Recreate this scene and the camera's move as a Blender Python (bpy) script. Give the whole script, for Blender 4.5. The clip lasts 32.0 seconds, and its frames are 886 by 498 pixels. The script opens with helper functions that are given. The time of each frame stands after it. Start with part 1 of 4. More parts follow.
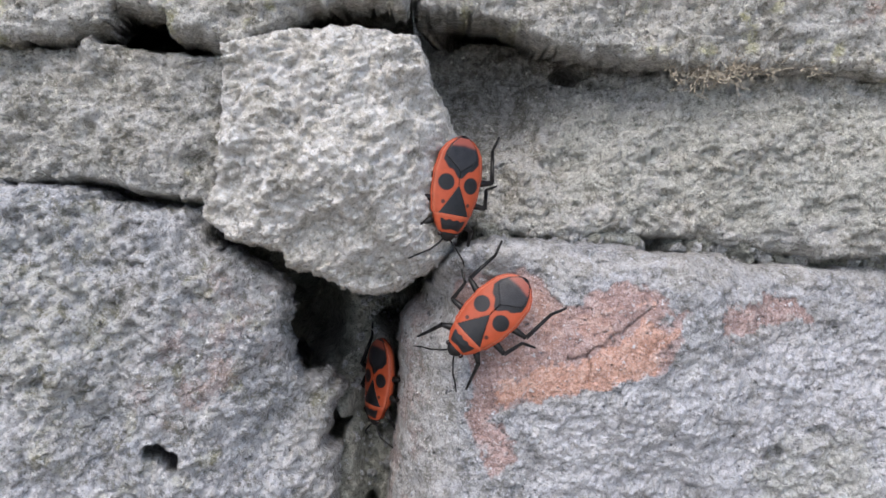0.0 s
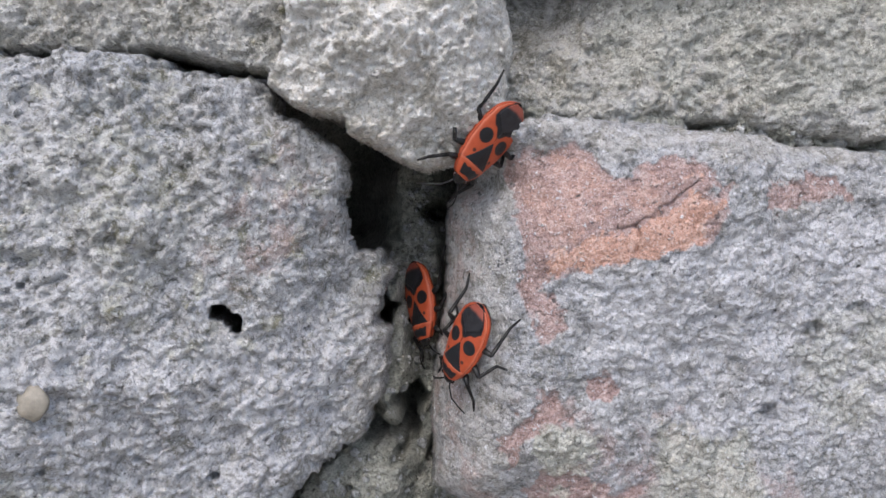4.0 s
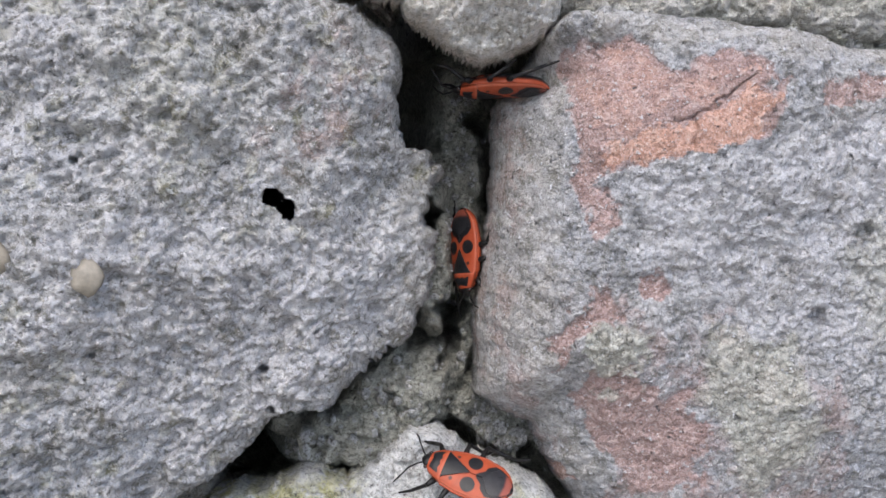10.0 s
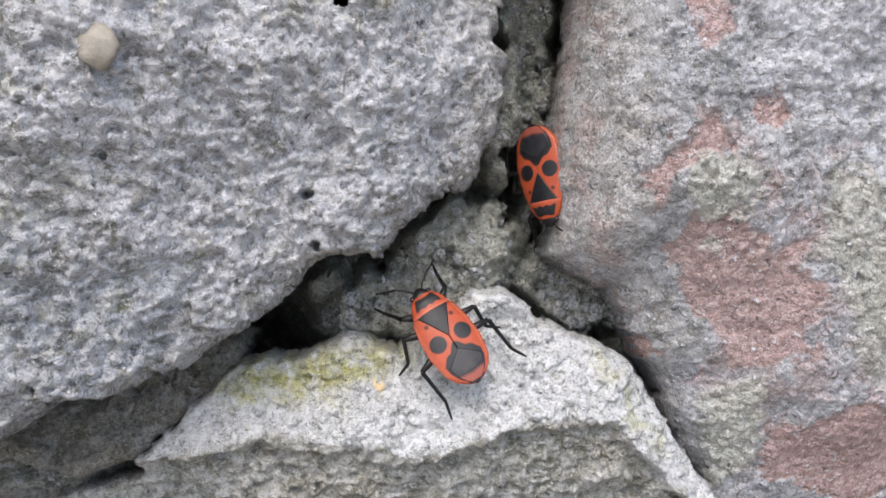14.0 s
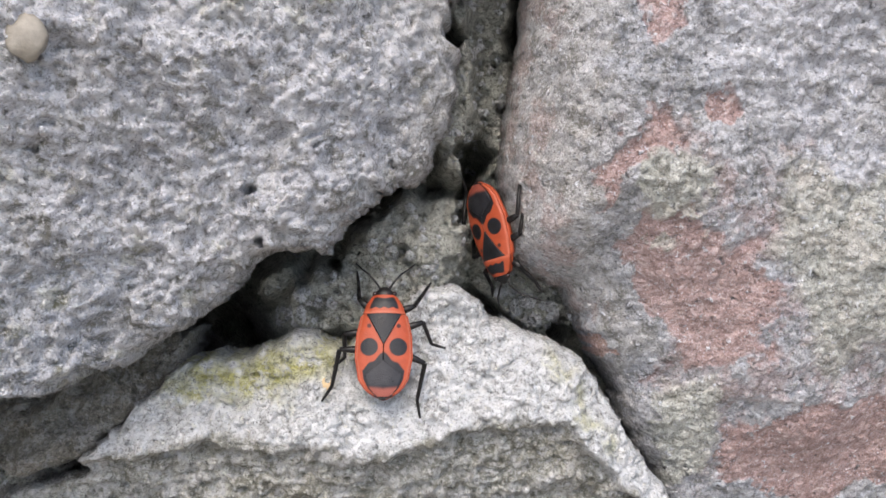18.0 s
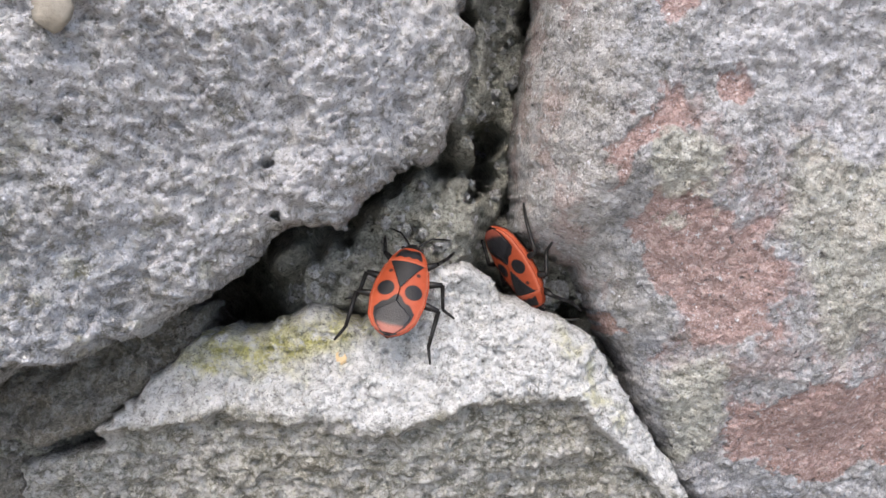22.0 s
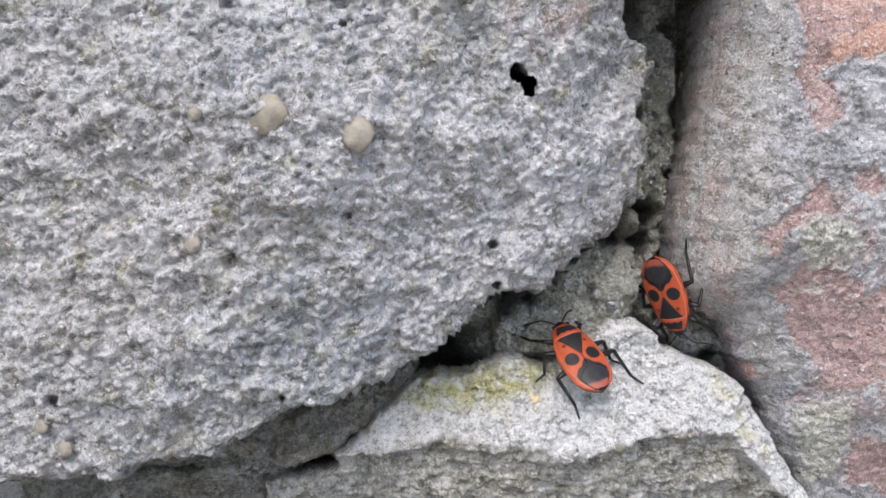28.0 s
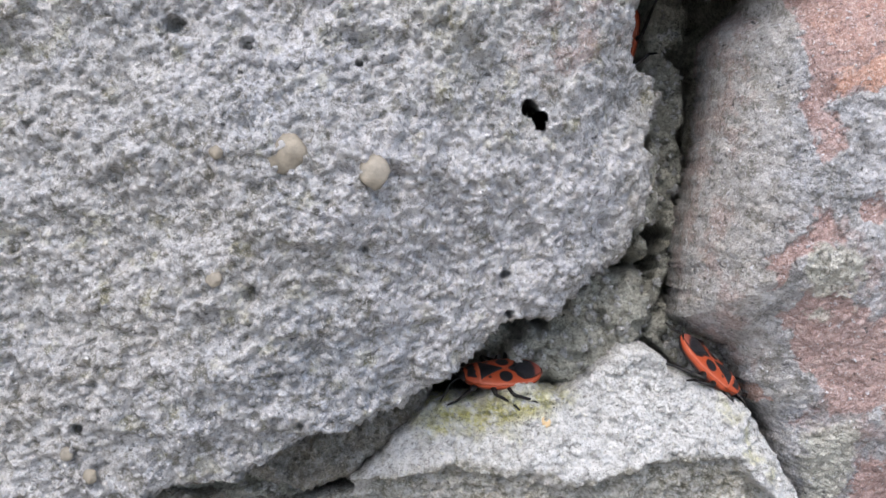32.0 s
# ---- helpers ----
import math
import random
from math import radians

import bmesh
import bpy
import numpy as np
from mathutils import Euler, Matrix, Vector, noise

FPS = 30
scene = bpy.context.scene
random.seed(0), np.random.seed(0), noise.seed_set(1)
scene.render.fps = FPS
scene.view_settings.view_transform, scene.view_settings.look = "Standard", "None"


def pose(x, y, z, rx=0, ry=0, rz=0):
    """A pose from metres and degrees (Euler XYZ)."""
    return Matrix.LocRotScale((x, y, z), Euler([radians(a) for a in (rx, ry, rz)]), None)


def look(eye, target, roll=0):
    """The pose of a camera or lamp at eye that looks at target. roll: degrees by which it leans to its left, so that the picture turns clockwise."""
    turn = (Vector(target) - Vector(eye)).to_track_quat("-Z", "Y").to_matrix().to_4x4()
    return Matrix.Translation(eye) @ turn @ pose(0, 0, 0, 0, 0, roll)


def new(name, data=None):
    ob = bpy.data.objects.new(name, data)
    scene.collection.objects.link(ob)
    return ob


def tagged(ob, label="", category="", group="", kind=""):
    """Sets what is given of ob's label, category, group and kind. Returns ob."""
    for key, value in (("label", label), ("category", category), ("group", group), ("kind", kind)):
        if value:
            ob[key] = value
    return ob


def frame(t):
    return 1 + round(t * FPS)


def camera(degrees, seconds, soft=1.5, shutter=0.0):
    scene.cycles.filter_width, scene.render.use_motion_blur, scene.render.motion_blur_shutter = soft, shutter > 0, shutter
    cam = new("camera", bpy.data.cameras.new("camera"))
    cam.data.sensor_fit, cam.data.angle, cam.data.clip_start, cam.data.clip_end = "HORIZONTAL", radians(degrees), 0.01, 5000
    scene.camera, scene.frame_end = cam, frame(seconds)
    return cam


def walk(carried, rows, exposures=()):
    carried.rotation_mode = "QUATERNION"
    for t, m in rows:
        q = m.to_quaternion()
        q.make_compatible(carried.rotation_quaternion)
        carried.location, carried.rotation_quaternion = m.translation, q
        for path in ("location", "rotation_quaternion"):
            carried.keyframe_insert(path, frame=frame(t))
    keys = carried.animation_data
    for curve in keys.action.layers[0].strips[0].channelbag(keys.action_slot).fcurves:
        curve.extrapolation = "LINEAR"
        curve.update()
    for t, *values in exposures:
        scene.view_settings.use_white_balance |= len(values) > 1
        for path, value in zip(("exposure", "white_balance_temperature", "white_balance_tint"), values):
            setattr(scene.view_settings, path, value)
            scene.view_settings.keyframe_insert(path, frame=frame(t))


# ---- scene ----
cam = camera(49.7, 32.0)
METRES, EYE, TILT, LEAN, TURN = 0.125, 0.3, -14.0, 0.0, 0.0
ROWS = [
    (0.0, 0.0, 0.0, 0.0, 0.0, 0.0, -0.0),
    (0.5, -0.0014, -0.0054, -0.0123, 0.06, -0.14, 0.16),
    (1.0, -0.0103, -0.0184, -0.0068, 0.06, -0.11, 0.16),
    (1.5, -0.0162, -0.0245, -0.0053, 0.03, -0.1, 0.2),
    (2.0, -0.0223, -0.0227, -0.0185, 0.1, -0.23, 0.22),
    (2.5, -0.0202, -0.0206, -0.0262, 0.12, -0.2, 0.09),
    (3.0, -0.0308, -0.0224, -0.0399, 0.02, -0.37, 0.12),
    (3.5, -0.0426, -0.0259, -0.0738, 0.08, -0.51, -0.06),
    (5.5, -0.0385, -0.0233, -0.1078, -0.26, -0.64, -0.09),
    (6.0, -0.025, -0.0152, -0.1161, -0.37, -0.81, -0.16),
    (6.5, -0.0289, -0.008, -0.1444, -0.53, -0.6, -0.25),
    (7.0, -0.0385, -0.0108, -0.1492, -0.66, -0.65, -0.28),
    (7.5, -0.0385, -0.011, -0.1566, -0.71, -0.85, -0.33),
    (8.0, -0.0442, -0.0069, -0.1597, -0.95, -0.67, -0.26),
    (8.5, -0.0444, -0.0019, -0.1589, -1.07, -0.56, -0.49),
    (9.0, -0.0589, -0.0037, -0.1533, -1.02, -0.6, -0.56),
    (9.5, -0.0796, -0.0093, -0.1621, -1.07, -0.56, -0.57),
    (10.0, -0.0984, -0.0128, -0.1782, -1.04, -0.62, -0.55),
    (10.5, -0.1196, -0.0164, -0.2037, -1.03, -0.78, -0.63),
    (11.0, -0.1219, -0.0108, -0.2207, -1.02, -0.89, -0.75),
    (11.5, -0.1299, 0.0043, -0.2462, -1.07, -1.05, -0.66),
    (12.0, -0.1397, 0.015, -0.2605, -1.05, -0.91, -0.57),
    (12.5, -0.1431, 0.0405, -0.2935, -0.87, -1.11, -0.83),
    (13.0, -0.1441, 0.0762, -0.3102, -0.91, -1.08, -1.07),
    (13.5, -0.1441, 0.1011, -0.3076, -1.03, -1.0, -1.08),
    (14.0, -0.1457, 0.1115, -0.3058, -0.96, -0.85, -1.11),
    (14.5, -0.1274, 0.1179, -0.3005, -0.84, -0.84, -1.04),
    (16.5, -0.127, 0.123, -0.312, -0.89, -0.81, -1.13),
    (17.0, -0.1283, 0.1211, -0.3118, -0.95, -0.91, -1.22),
    (17.5, -0.1166, 0.119, -0.3055, -1.13, -0.93, -1.31),
    (18.0, -0.1128, 0.1198, -0.3066, -1.21, -0.9, -1.34),
    (18.5, -0.1171, 0.1182, -0.3109, -1.18, -0.95, -1.47),
    (19.0, -0.1222, 0.1142, -0.3051, -0.99, -0.84, -1.43),
    (19.5, -0.1354, 0.1078, -0.3018, -1.01, -0.96, -1.47),
    (20.0, -0.1376, 0.1084, -0.2978, -1.1, -0.94, -1.39),
    (20.5, -0.137, 0.1072, -0.2966, -1.1, -0.81, -1.49),
    (21.0, -0.1337, 0.1108, -0.3031, -1.21, -0.96, -1.59),
    (21.5, -0.1284, 0.1128, -0.311, -1.25, -1.08, -1.84),
    (22.0, -0.1219, 0.1111, -0.3194, -1.19, -1.24, -1.82),
    (22.5, -0.1258, 0.0989, -0.349, -1.18, -1.38, -1.78),
    (23.0, -0.1381, 0.0912, -0.3794, -1.13, -1.51, -1.83),
    (23.5, -0.1445, 0.0832, -0.3715, -0.95, -1.51, -1.78),
    (24.0, -0.1473, 0.0783, -0.3621, -0.83, -1.33, -1.67),
    (24.5, -0.1559, 0.0692, -0.3492, -0.64, -1.32, -1.77),
    (25.0, -0.1754, 0.0496, -0.3331, -0.6, -1.23, -1.76),
    (25.5, -0.1873, 0.0223, -0.2995, -0.31, -1.06, -1.69),
    (27.5, -0.2507, -0.0273, -0.2788, 0.47, -1.04, -2.33),
    (28.0, -0.2604, -0.0357, -0.2725, 0.34, -1.05, -2.33),
    (28.5, -0.2566, -0.0387, -0.2686, 0.26, -0.94, -2.26),
    (29.0, -0.2598, -0.0418, -0.2695, 0.36, -1.06, -2.36),
    (29.5, -0.2585, -0.0444, -0.2577, 0.23, -0.9, -2.2),
    (30.0, -0.2509, -0.0393, -0.2613, 0.36, -1.05, -2.21),
    (30.5, -0.2595, -0.0359, -0.2593, 0.49, -0.93, -2.13),
    (31.0, -0.2785, -0.0447, -0.253, 0.7, -1.15, -2.28),
    (31.5, -0.2815, -0.0522, -0.2449, 0.76, -1.09, -2.2),
    (32.0, -0.2678, -0.0539, -0.2473, 0.66, -1.09, -2.17),
]
walk(cam, [(t, pose(0, 0, EYE, TILT, LEAN, TURN) @ pose(METRES * x, METRES * y, METRES * z, 90 + pitch, roll, yaw)) for t, x, y, z, yaw, pitch, roll in ROWS], exposures=[(0, 0.02, 6430, 10), (9, 0.04, 6450, 10), (14, 0.27, 6600, 10), (20, 0.28, 6750, 11), (25, 0.37, 6800, 11), (28.5, 0.23, 6560, 10), (32, 0.2, 6530, 10)])

# ---- sky, sun ----
world = bpy.data.worlds.new("sky")
scene.world = world
world.use_nodes = True
sky = world.node_tree.nodes.new("ShaderNodeTexSky")
sky.sky_type, sky.sun_disc = "NISHITA", False
sky.sun_elevation, sky.sun_rotation = radians(57), radians(193)
sky.air_density, sky.dust_density, sky.ozone_density = 1.0, 2.8, 0.9
world.node_tree.links.new(sky.outputs[0], world.node_tree.nodes["Background"].inputs[0])
world.node_tree.nodes["Background"].inputs[1].default_value = 0.265
sun = new("sun", bpy.data.lights.new("sun", "SUN"))
sun.data.energy, sun.data.angle, sun.data.color = 1.5, radians(42), (1.0, 0.97, 0.935)
sun.matrix_world = look((-0.3, -1.2, 3.1), (0, 0.1, 1.0))

# ---- materials ----


class Graph:
    """A short way to write node materials."""

    def __init__(self, name):
        self.mat = bpy.data.materials.new(name)
        self.mat.use_nodes = True
        self.tree = self.mat.node_tree
        self.bsdf = self.tree.nodes["Principled BSDF"]
        self.coord = self.add("ShaderNodeTexCoord").outputs["Object"]

    def add(self, kind, **inputs):
        node = self.tree.nodes.new(kind)
        for key, value in inputs.items():
            self.put(node.inputs[key.replace("_", " ")], value)
        return node

    def put(self, socket, value):
        if isinstance(value, bpy.types.NodeSocket):
            self.tree.links.new(value, socket)
        else:
            socket.default_value = value

    def noise(self, scale, detail=4.0, rough=0.6, squash=None):
        vec = self.coord
        if squash:
            m = self.add("ShaderNodeMapping")
            m.inputs["Scale"].default_value = squash
            self.tree.links.new(vec, m.inputs["Vector"])
            vec = m.outputs[0]
        n = self.add("ShaderNodeTexNoise", Vector=vec, Scale=scale, Detail=detail, Roughness=rough)
        return n.outputs[0]

    def ramp(self, fac, stops):
        r = self.add("ShaderNodeValToRGB", Fac=fac)
        els = r.color_ramp.elements
        while len(els) < len(stops):
            els.new(0.5)
        for e, (p, c) in zip(els, stops):
            e.position, e.color = p, (*c, 1) if len(c) == 3 else c
        return r.outputs[0]

    def grey(self, fac, low, high, a=0.0, b=1.0):
        m = self.add("ShaderNodeMapRange", Value=fac)
        for i, v in enumerate((low, high, a, b)):
            m.inputs[i + 1].default_value = v
        return m.outputs[0]

    def mix(self, fac, a, b, blend="MIX"):
        m = self.add("ShaderNodeMix")
        m.data_type, m.blend_type = "RGBA", blend
        self.put(m.inputs[0], fac)
        self.put(m.inputs[6], a if isinstance(a, bpy.types.NodeSocket) else (*a, 1))
        self.put(m.inputs[7], b if isinstance(b, bpy.types.NodeSocket) else (*b, 1))
        return m.outputs[2]

    def math(self, op, a, b=0.0):
        m = self.add("ShaderNodeMath")
        m.operation = op
        self.put(m.inputs[0], a)
        self.put(m.inputs[1], b)
        return m.outputs[0]

    def attribute(self, name):
        a = self.add("ShaderNodeAttribute")
        a.attribute_name = name
        s = self.add("ShaderNodeSeparateColor", Color=a.outputs["Color"])
        return (*s.outputs[:3], a.outputs["Alpha"])

    def finish(self, color, rough, height=None, distance=0.0001, strength=1.0, **more):
        self.put(self.bsdf.inputs["Base Color"], color if isinstance(color, bpy.types.NodeSocket) else (*color, 1))
        self.put(self.bsdf.inputs["Roughness"], rough)
        if height is not None:
            b = self.add("ShaderNodeBump", Height=height, Distance=distance, Strength=strength)
            self.put(self.bsdf.inputs["Normal"], b.outputs[0])
        for key, value in more.items():
            self.put(self.bsdf.inputs[key.replace("_", " ")], value)
        return self.mat


def scaled(c, k):
    return tuple(min(0.95, v * k) for v in c)


def stone_material(name, body, spread=1.0, warm=(0.36, 0.30, 0.22), fleck=0.8, dark=0.5, relief=1.0, grit=0.8):
    """Weathered stone: blotches, grains, pale crumbs and dark pores; the paint attribute adds brick red, pink, lichen
    and a pale crust whitened as if lit from above.
    """
    g = Graph(name)
    blotch = g.noise(130, 5, 0.62)
    grain = g.noise(700, 7, 0.78)
    fine = g.noise(2600, 4, 0.75)
    crumb = g.noise(1500, 3, 0.6)
    pore = g.noise(1150, 3, 0.55)
    red, pink, lichen, lit_rind = g.attribute("paint")
    dusty, bloom, film, crust = g.attribute("coat")
    cell = g.add("ShaderNodeTexVoronoi", Vector=g.coord, Scale=2300.0)
    chip = g.add("ShaderNodeSeparateColor", Color=cell.outputs["Color"]).outputs[0]
    tone = g.math("ADD", g.math("MULTIPLY", grain, 0.50), g.math("MULTIPLY", fine, 0.40))
    tone = g.math("ADD", tone, g.math("MULTIPLY", chip, 0.10))
    col = g.ramp(tone, [(0.36, scaled(body, dark * 0.9)), (0.45, scaled(body, 0.84)), (0.53, scaled(body, 1.08)), (0.64, scaled(body, 1.55))])
    col = g.mix(g.grey(blotch, 0.42, 0.66, 0.0, 0.45 * spread), col, g.ramp(tone, [(0.38, scaled(warm, 0.5)), (0.5, warm), (0.62, scaled(warm, 1.6))]))
    cool = g.noise(75, 3, 0.5)
    col = g.mix(g.grey(cool, 0.46, 0.68, 0.0, 0.8 * spread), col, (0.90, 0.95, 1.04), "MULTIPLY")
    brick = g.ramp(tone, [(0.36, (0.45, 0.245, 0.18)), (0.5, (0.67, 0.405, 0.32)), (0.64, (0.79, 0.57, 0.49))])
    rose = g.ramp(tone, [(0.36, (0.26, 0.165, 0.15)), (0.5, (0.465, 0.32, 0.295)), (0.64, (0.65, 0.51, 0.49))])
    moss = g.ramp(tone, [(0.36, (0.17, 0.165, 0.04)), (0.5, (0.48, 0.455, 0.13)), (0.64, (0.70, 0.68, 0.36))])
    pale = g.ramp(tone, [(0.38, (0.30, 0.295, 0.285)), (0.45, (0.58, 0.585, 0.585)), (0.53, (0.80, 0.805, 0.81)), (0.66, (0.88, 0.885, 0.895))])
    mottle = g.noise(480, 6, 0.72)
    col = g.mix(g.grey(mottle, 0.50, 0.66, 0.0, 0.8), col, g.ramp(tone, [(0.38, scaled(body, 0.95)), (0.5, scaled(body, 1.5)), (0.62, scaled(body, 1.9))]))
    col = g.mix(g.grey(mottle, 0.46, 0.32, 0.0, 0.8), col, scaled((body[0], body[1] * 0.98, body[2] * 0.86), 0.42))
    wear = g.math("SUBTRACT", g.noise(300, 6, 0.75), 0.5)
    for share, strong, stops in (
            # film: a dark tone that paints in the shade of a recess
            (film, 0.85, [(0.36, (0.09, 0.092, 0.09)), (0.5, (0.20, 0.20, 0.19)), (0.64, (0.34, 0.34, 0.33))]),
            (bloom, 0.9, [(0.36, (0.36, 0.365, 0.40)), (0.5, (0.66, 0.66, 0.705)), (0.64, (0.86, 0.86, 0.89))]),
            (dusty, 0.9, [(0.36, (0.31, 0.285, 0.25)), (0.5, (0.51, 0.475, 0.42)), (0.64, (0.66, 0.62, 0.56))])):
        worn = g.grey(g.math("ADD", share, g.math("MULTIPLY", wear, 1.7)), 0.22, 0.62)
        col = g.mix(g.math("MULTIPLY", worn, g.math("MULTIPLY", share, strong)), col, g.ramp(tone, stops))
    # grit in two sizes: olive-brown dirt and white crumbs
    for scale, share in ((380, 0.8), (1250, 0.75)):
        speck = g.noise(scale, 5, 0.68)
        col = g.mix(g.grey(speck, 0.47, 0.37, 0.0, share * grit), col, scaled((0.19, 0.18, 0.14), 0.7 + 0.6 * body[0]))
        col = g.mix(g.grey(speck, 0.51, 0.60, 0.0, share * grit), col, scaled((0.84, 0.832, 0.835), 0.55 + 0.6 * body[0]))
    worn = g.grey(g.math("ADD", pink, g.math("MULTIPLY", wear, 1.9)), 0.40, 0.62)
    col = g.mix(g.math("MULTIPLY", worn, g.math("MULTIPLY", pink, 0.95)), col, rose)
    worn = g.grey(g.math("ADD", red, g.math("MULTIPLY", wear, 1.1)), 0.36, 0.58)
    col = g.mix(g.math("MULTIPLY", worn, g.math("MULTIPLY", red, 0.98)), col, brick)
    worn = g.grey(g.math("ADD", crust, g.math("MULTIPLY", wear, 2.2)), 0.34, 0.56)
    col = g.mix(g.math("MULTIPLY", worn, g.math("MULTIPLY", crust, 0.95)), col, g.ramp(tone, [(0.36, (0.20, 0.20, 0.165)), (0.5, (0.50, 0.50, 0.44)), (0.64, (0.76, 0.76, 0.69))]))
    # pale crust, whitened further to paint in skylight on an upward face
    col = g.mix(g.math("MULTIPLY", lit_rind, g.grey(g.noise(560, 5, 0.7), 0.26, 0.40)), col, pale)
    col = g.mix(g.math("MULTIPLY", lichen, g.grey(g.noise(650, 5, 0.7), 0.38, 0.54)), col, moss)
    col = g.mix(g.grey(crumb, 0.62, 0.70, 0.0, fleck), col, scaled(body, 2.1))
    col = g.mix(g.grey(pore, 0.35, 0.27, 0.0, 0.8), col, scaled(body, 0.22))
    dust = g.noise(5200, 2, 0.6)
    col = g.mix(g.grey(dust, 0.60, 0.68, 0.0, 0.45), col, scaled(body, 1.9))
    col = g.mix(g.grey(dust, 0.40, 0.33, 0.0, 0.6), col, scaled(body, 0.35))
    height = g.math("ADD", g.math("MULTIPLY", fine, 0.8), grain)
    height = g.math("ADD", height, g.math("MULTIPLY", cell.outputs["Distance"], -0.35))
    height = g.math("ADD", height, g.grey(pore, 0.38, 0.27, 0.0, -0.5))
    height = g.math("ADD", height, g.grey(crumb, 0.58, 0.70, 0.0, 0.4))
    return g.finish(col, 0.93, height, 0.0006 * relief, 1.0, Specular_IOR_Level=0.25)


def plain_material(name, color, rough, scale=300, vary=0.25, bump=0.0003, **more):
    g = Graph(name)
    n = g.noise(scale, 5, 0.65)
    col = g.ramp(n, [(0.3, scaled(color, 1 - vary)), (0.7, scaled(color, 1 + vary))])
    return g.finish(col, rough, n, bump, 0.6, **more)


def shell_material(name, red, black, gloss):
    """An insect's shell: paint.r is the share of black; paint.g that of thin reddish membrane."""
    g = Graph(name)
    dark, film, pale, _ = g.attribute("paint")
    n = g.noise(1500, 4, 0.6)
    col = g.ramp(n, [(0.25, scaled(red, 0.82)), (0.75, scaled(red, 1.12))])
    col = g.mix(pale, col, (0.75, 0.30, 0.20))
    col = g.mix(dark, col, g.ramp(n, [(0.3, scaled(black, 0.7)), (0.75, scaled(black, 1.5))]))
    col = g.mix(film, col, (0.34, 0.085, 0.055))
    pits = g.noise(7000, 2, 0.5)
    return g.finish(col, g.grey(n, 0.3, 0.7, gloss, gloss + 0.15), pits, 0.00005, 0.6, Specular_IOR_Level=0.34)


BLUE_STONE = stone_material("bluish_grey_stone", (0.46, 0.466, 0.488), warm=(0.50, 0.475, 0.435), grit=0.85)
TAN_STONE = stone_material("tan_grey_stone", (0.46, 0.45, 0.415), warm=(0.50, 0.455, 0.38), grit=0.55)
PALE_STONE = stone_material("pale_stone", (0.82, 0.775, 0.70), 0.5, grit=0.45, warm=(0.77, 0.72, 0.64), dark=0.65)
RIGHT_STONE = stone_material("grey_and_red_stone", (0.398, 0.405, 0.43), warm=(0.45, 0.42, 0.405), relief=0.9, grit=0.55)
DAMP_STONE = stone_material("damp_brown_stone", (0.275, 0.26, 0.225), warm=(0.28, 0.24, 0.185), relief=1.3, grit=0.45)
LEDGE_STONE = stone_material("ledge_stone", (0.40, 0.395, 0.355), warm=(0.43, 0.405, 0.34))
MORTAR = stone_material("mortar", (0.37, 0.36, 0.325), warm=(0.46, 0.41, 0.33), fleck=0.5, relief=1.8)
SHELL = shell_material("red_and_black_shell", (0.37, 0.066, 0.025), (0.010, 0.0105, 0.0125), 0.33)
BLACK = plain_material("black_chitin", (0.012, 0.011, 0.011), 0.34, 2500, 0.4, 0.00002, Specular_IOR_Level=0.28)
EYE_BLACK = plain_material("eye_black", (0.02, 0.008, 0.007), 0.15, 2500, 0.3, 0.00001)
FILM = shell_material("wing_membrane", (0.05, 0.04, 0.042), (0.018, 0.018, 0.021), 0.26)

# ---- noise and meshes, in millimetres ----


def lattice(p, seed):
    """Smooth value noise, -1 to 1, at the points p (n, 3)."""
    i = np.floor(p).astype(np.int64)
    f = p - i
    f = f * f * f * (f * (f * 6 - 15) + 10)
    out = np.zeros(len(p))
    for dx in (0, 1):
        wx = f[:, 0] if dx else 1 - f[:, 0]
        for dy in (0, 1):
            wy = wx * (f[:, 1] if dy else 1 - f[:, 1])
            for dz in (0, 1):
                h = ((i[:, 0] + dx) * 374761393 + (i[:, 1] + dy) * 668265263 + (i[:, 2] + dz) * 2147483647 + seed * 1274126177) & 0xFFFFFFFF
                h = ((h ^ (h >> 13)) * 1274126177) & 0xFFFFFFFF
                h = ((h ^ (h >> 16)) * 2246822519) & 0xFFFFFFFF
                h = h ^ (h >> 13)
                out += wy * (f[:, 2] if dz else 1 - f[:, 2]) * (h & 0xFFFF) / 32767.5
    return out - 1


def fbm(x, z, size, octaves, seed, gain=0.5, turn=0.0, squash=1.0):
    """Fractal noise whose largest lumps are size wide; turn and squash give it a grain."""
    c, s = math.cos(turn), math.sin(turn)
    u, v = (x * c + z * s) / size, (-x * s + z * c) / size / squash
    out, amp = np.zeros(len(x)), 1.0
    for k in range(octaves):
        out += amp * lattice(np.stack([u, v, np.full(len(x), seed * 7.31 + k * 3.7)], 1), seed + k)
        u, v, amp = u * 2.03 + 5.2, v * 2.03 + 1.7, amp * gain
    return out


def chance(i, k, seed):
    """An even random number, 0 to 1, for each whole cell (i, k)."""
    h = (i.astype(np.int64) * 374761393 + k.astype(np.int64) * 668265263 + seed * 1274126177) & 0xFFFFFFFF
    h = ((h ^ (h >> 13)) * 1274126177) & 0xFFFFFFFF
    h = ((h ^ (h >> 16)) * 2246822519) & 0xFFFFFFFF
    return ((h ^ (h >> 13)) & 0xFFFF) / 65535


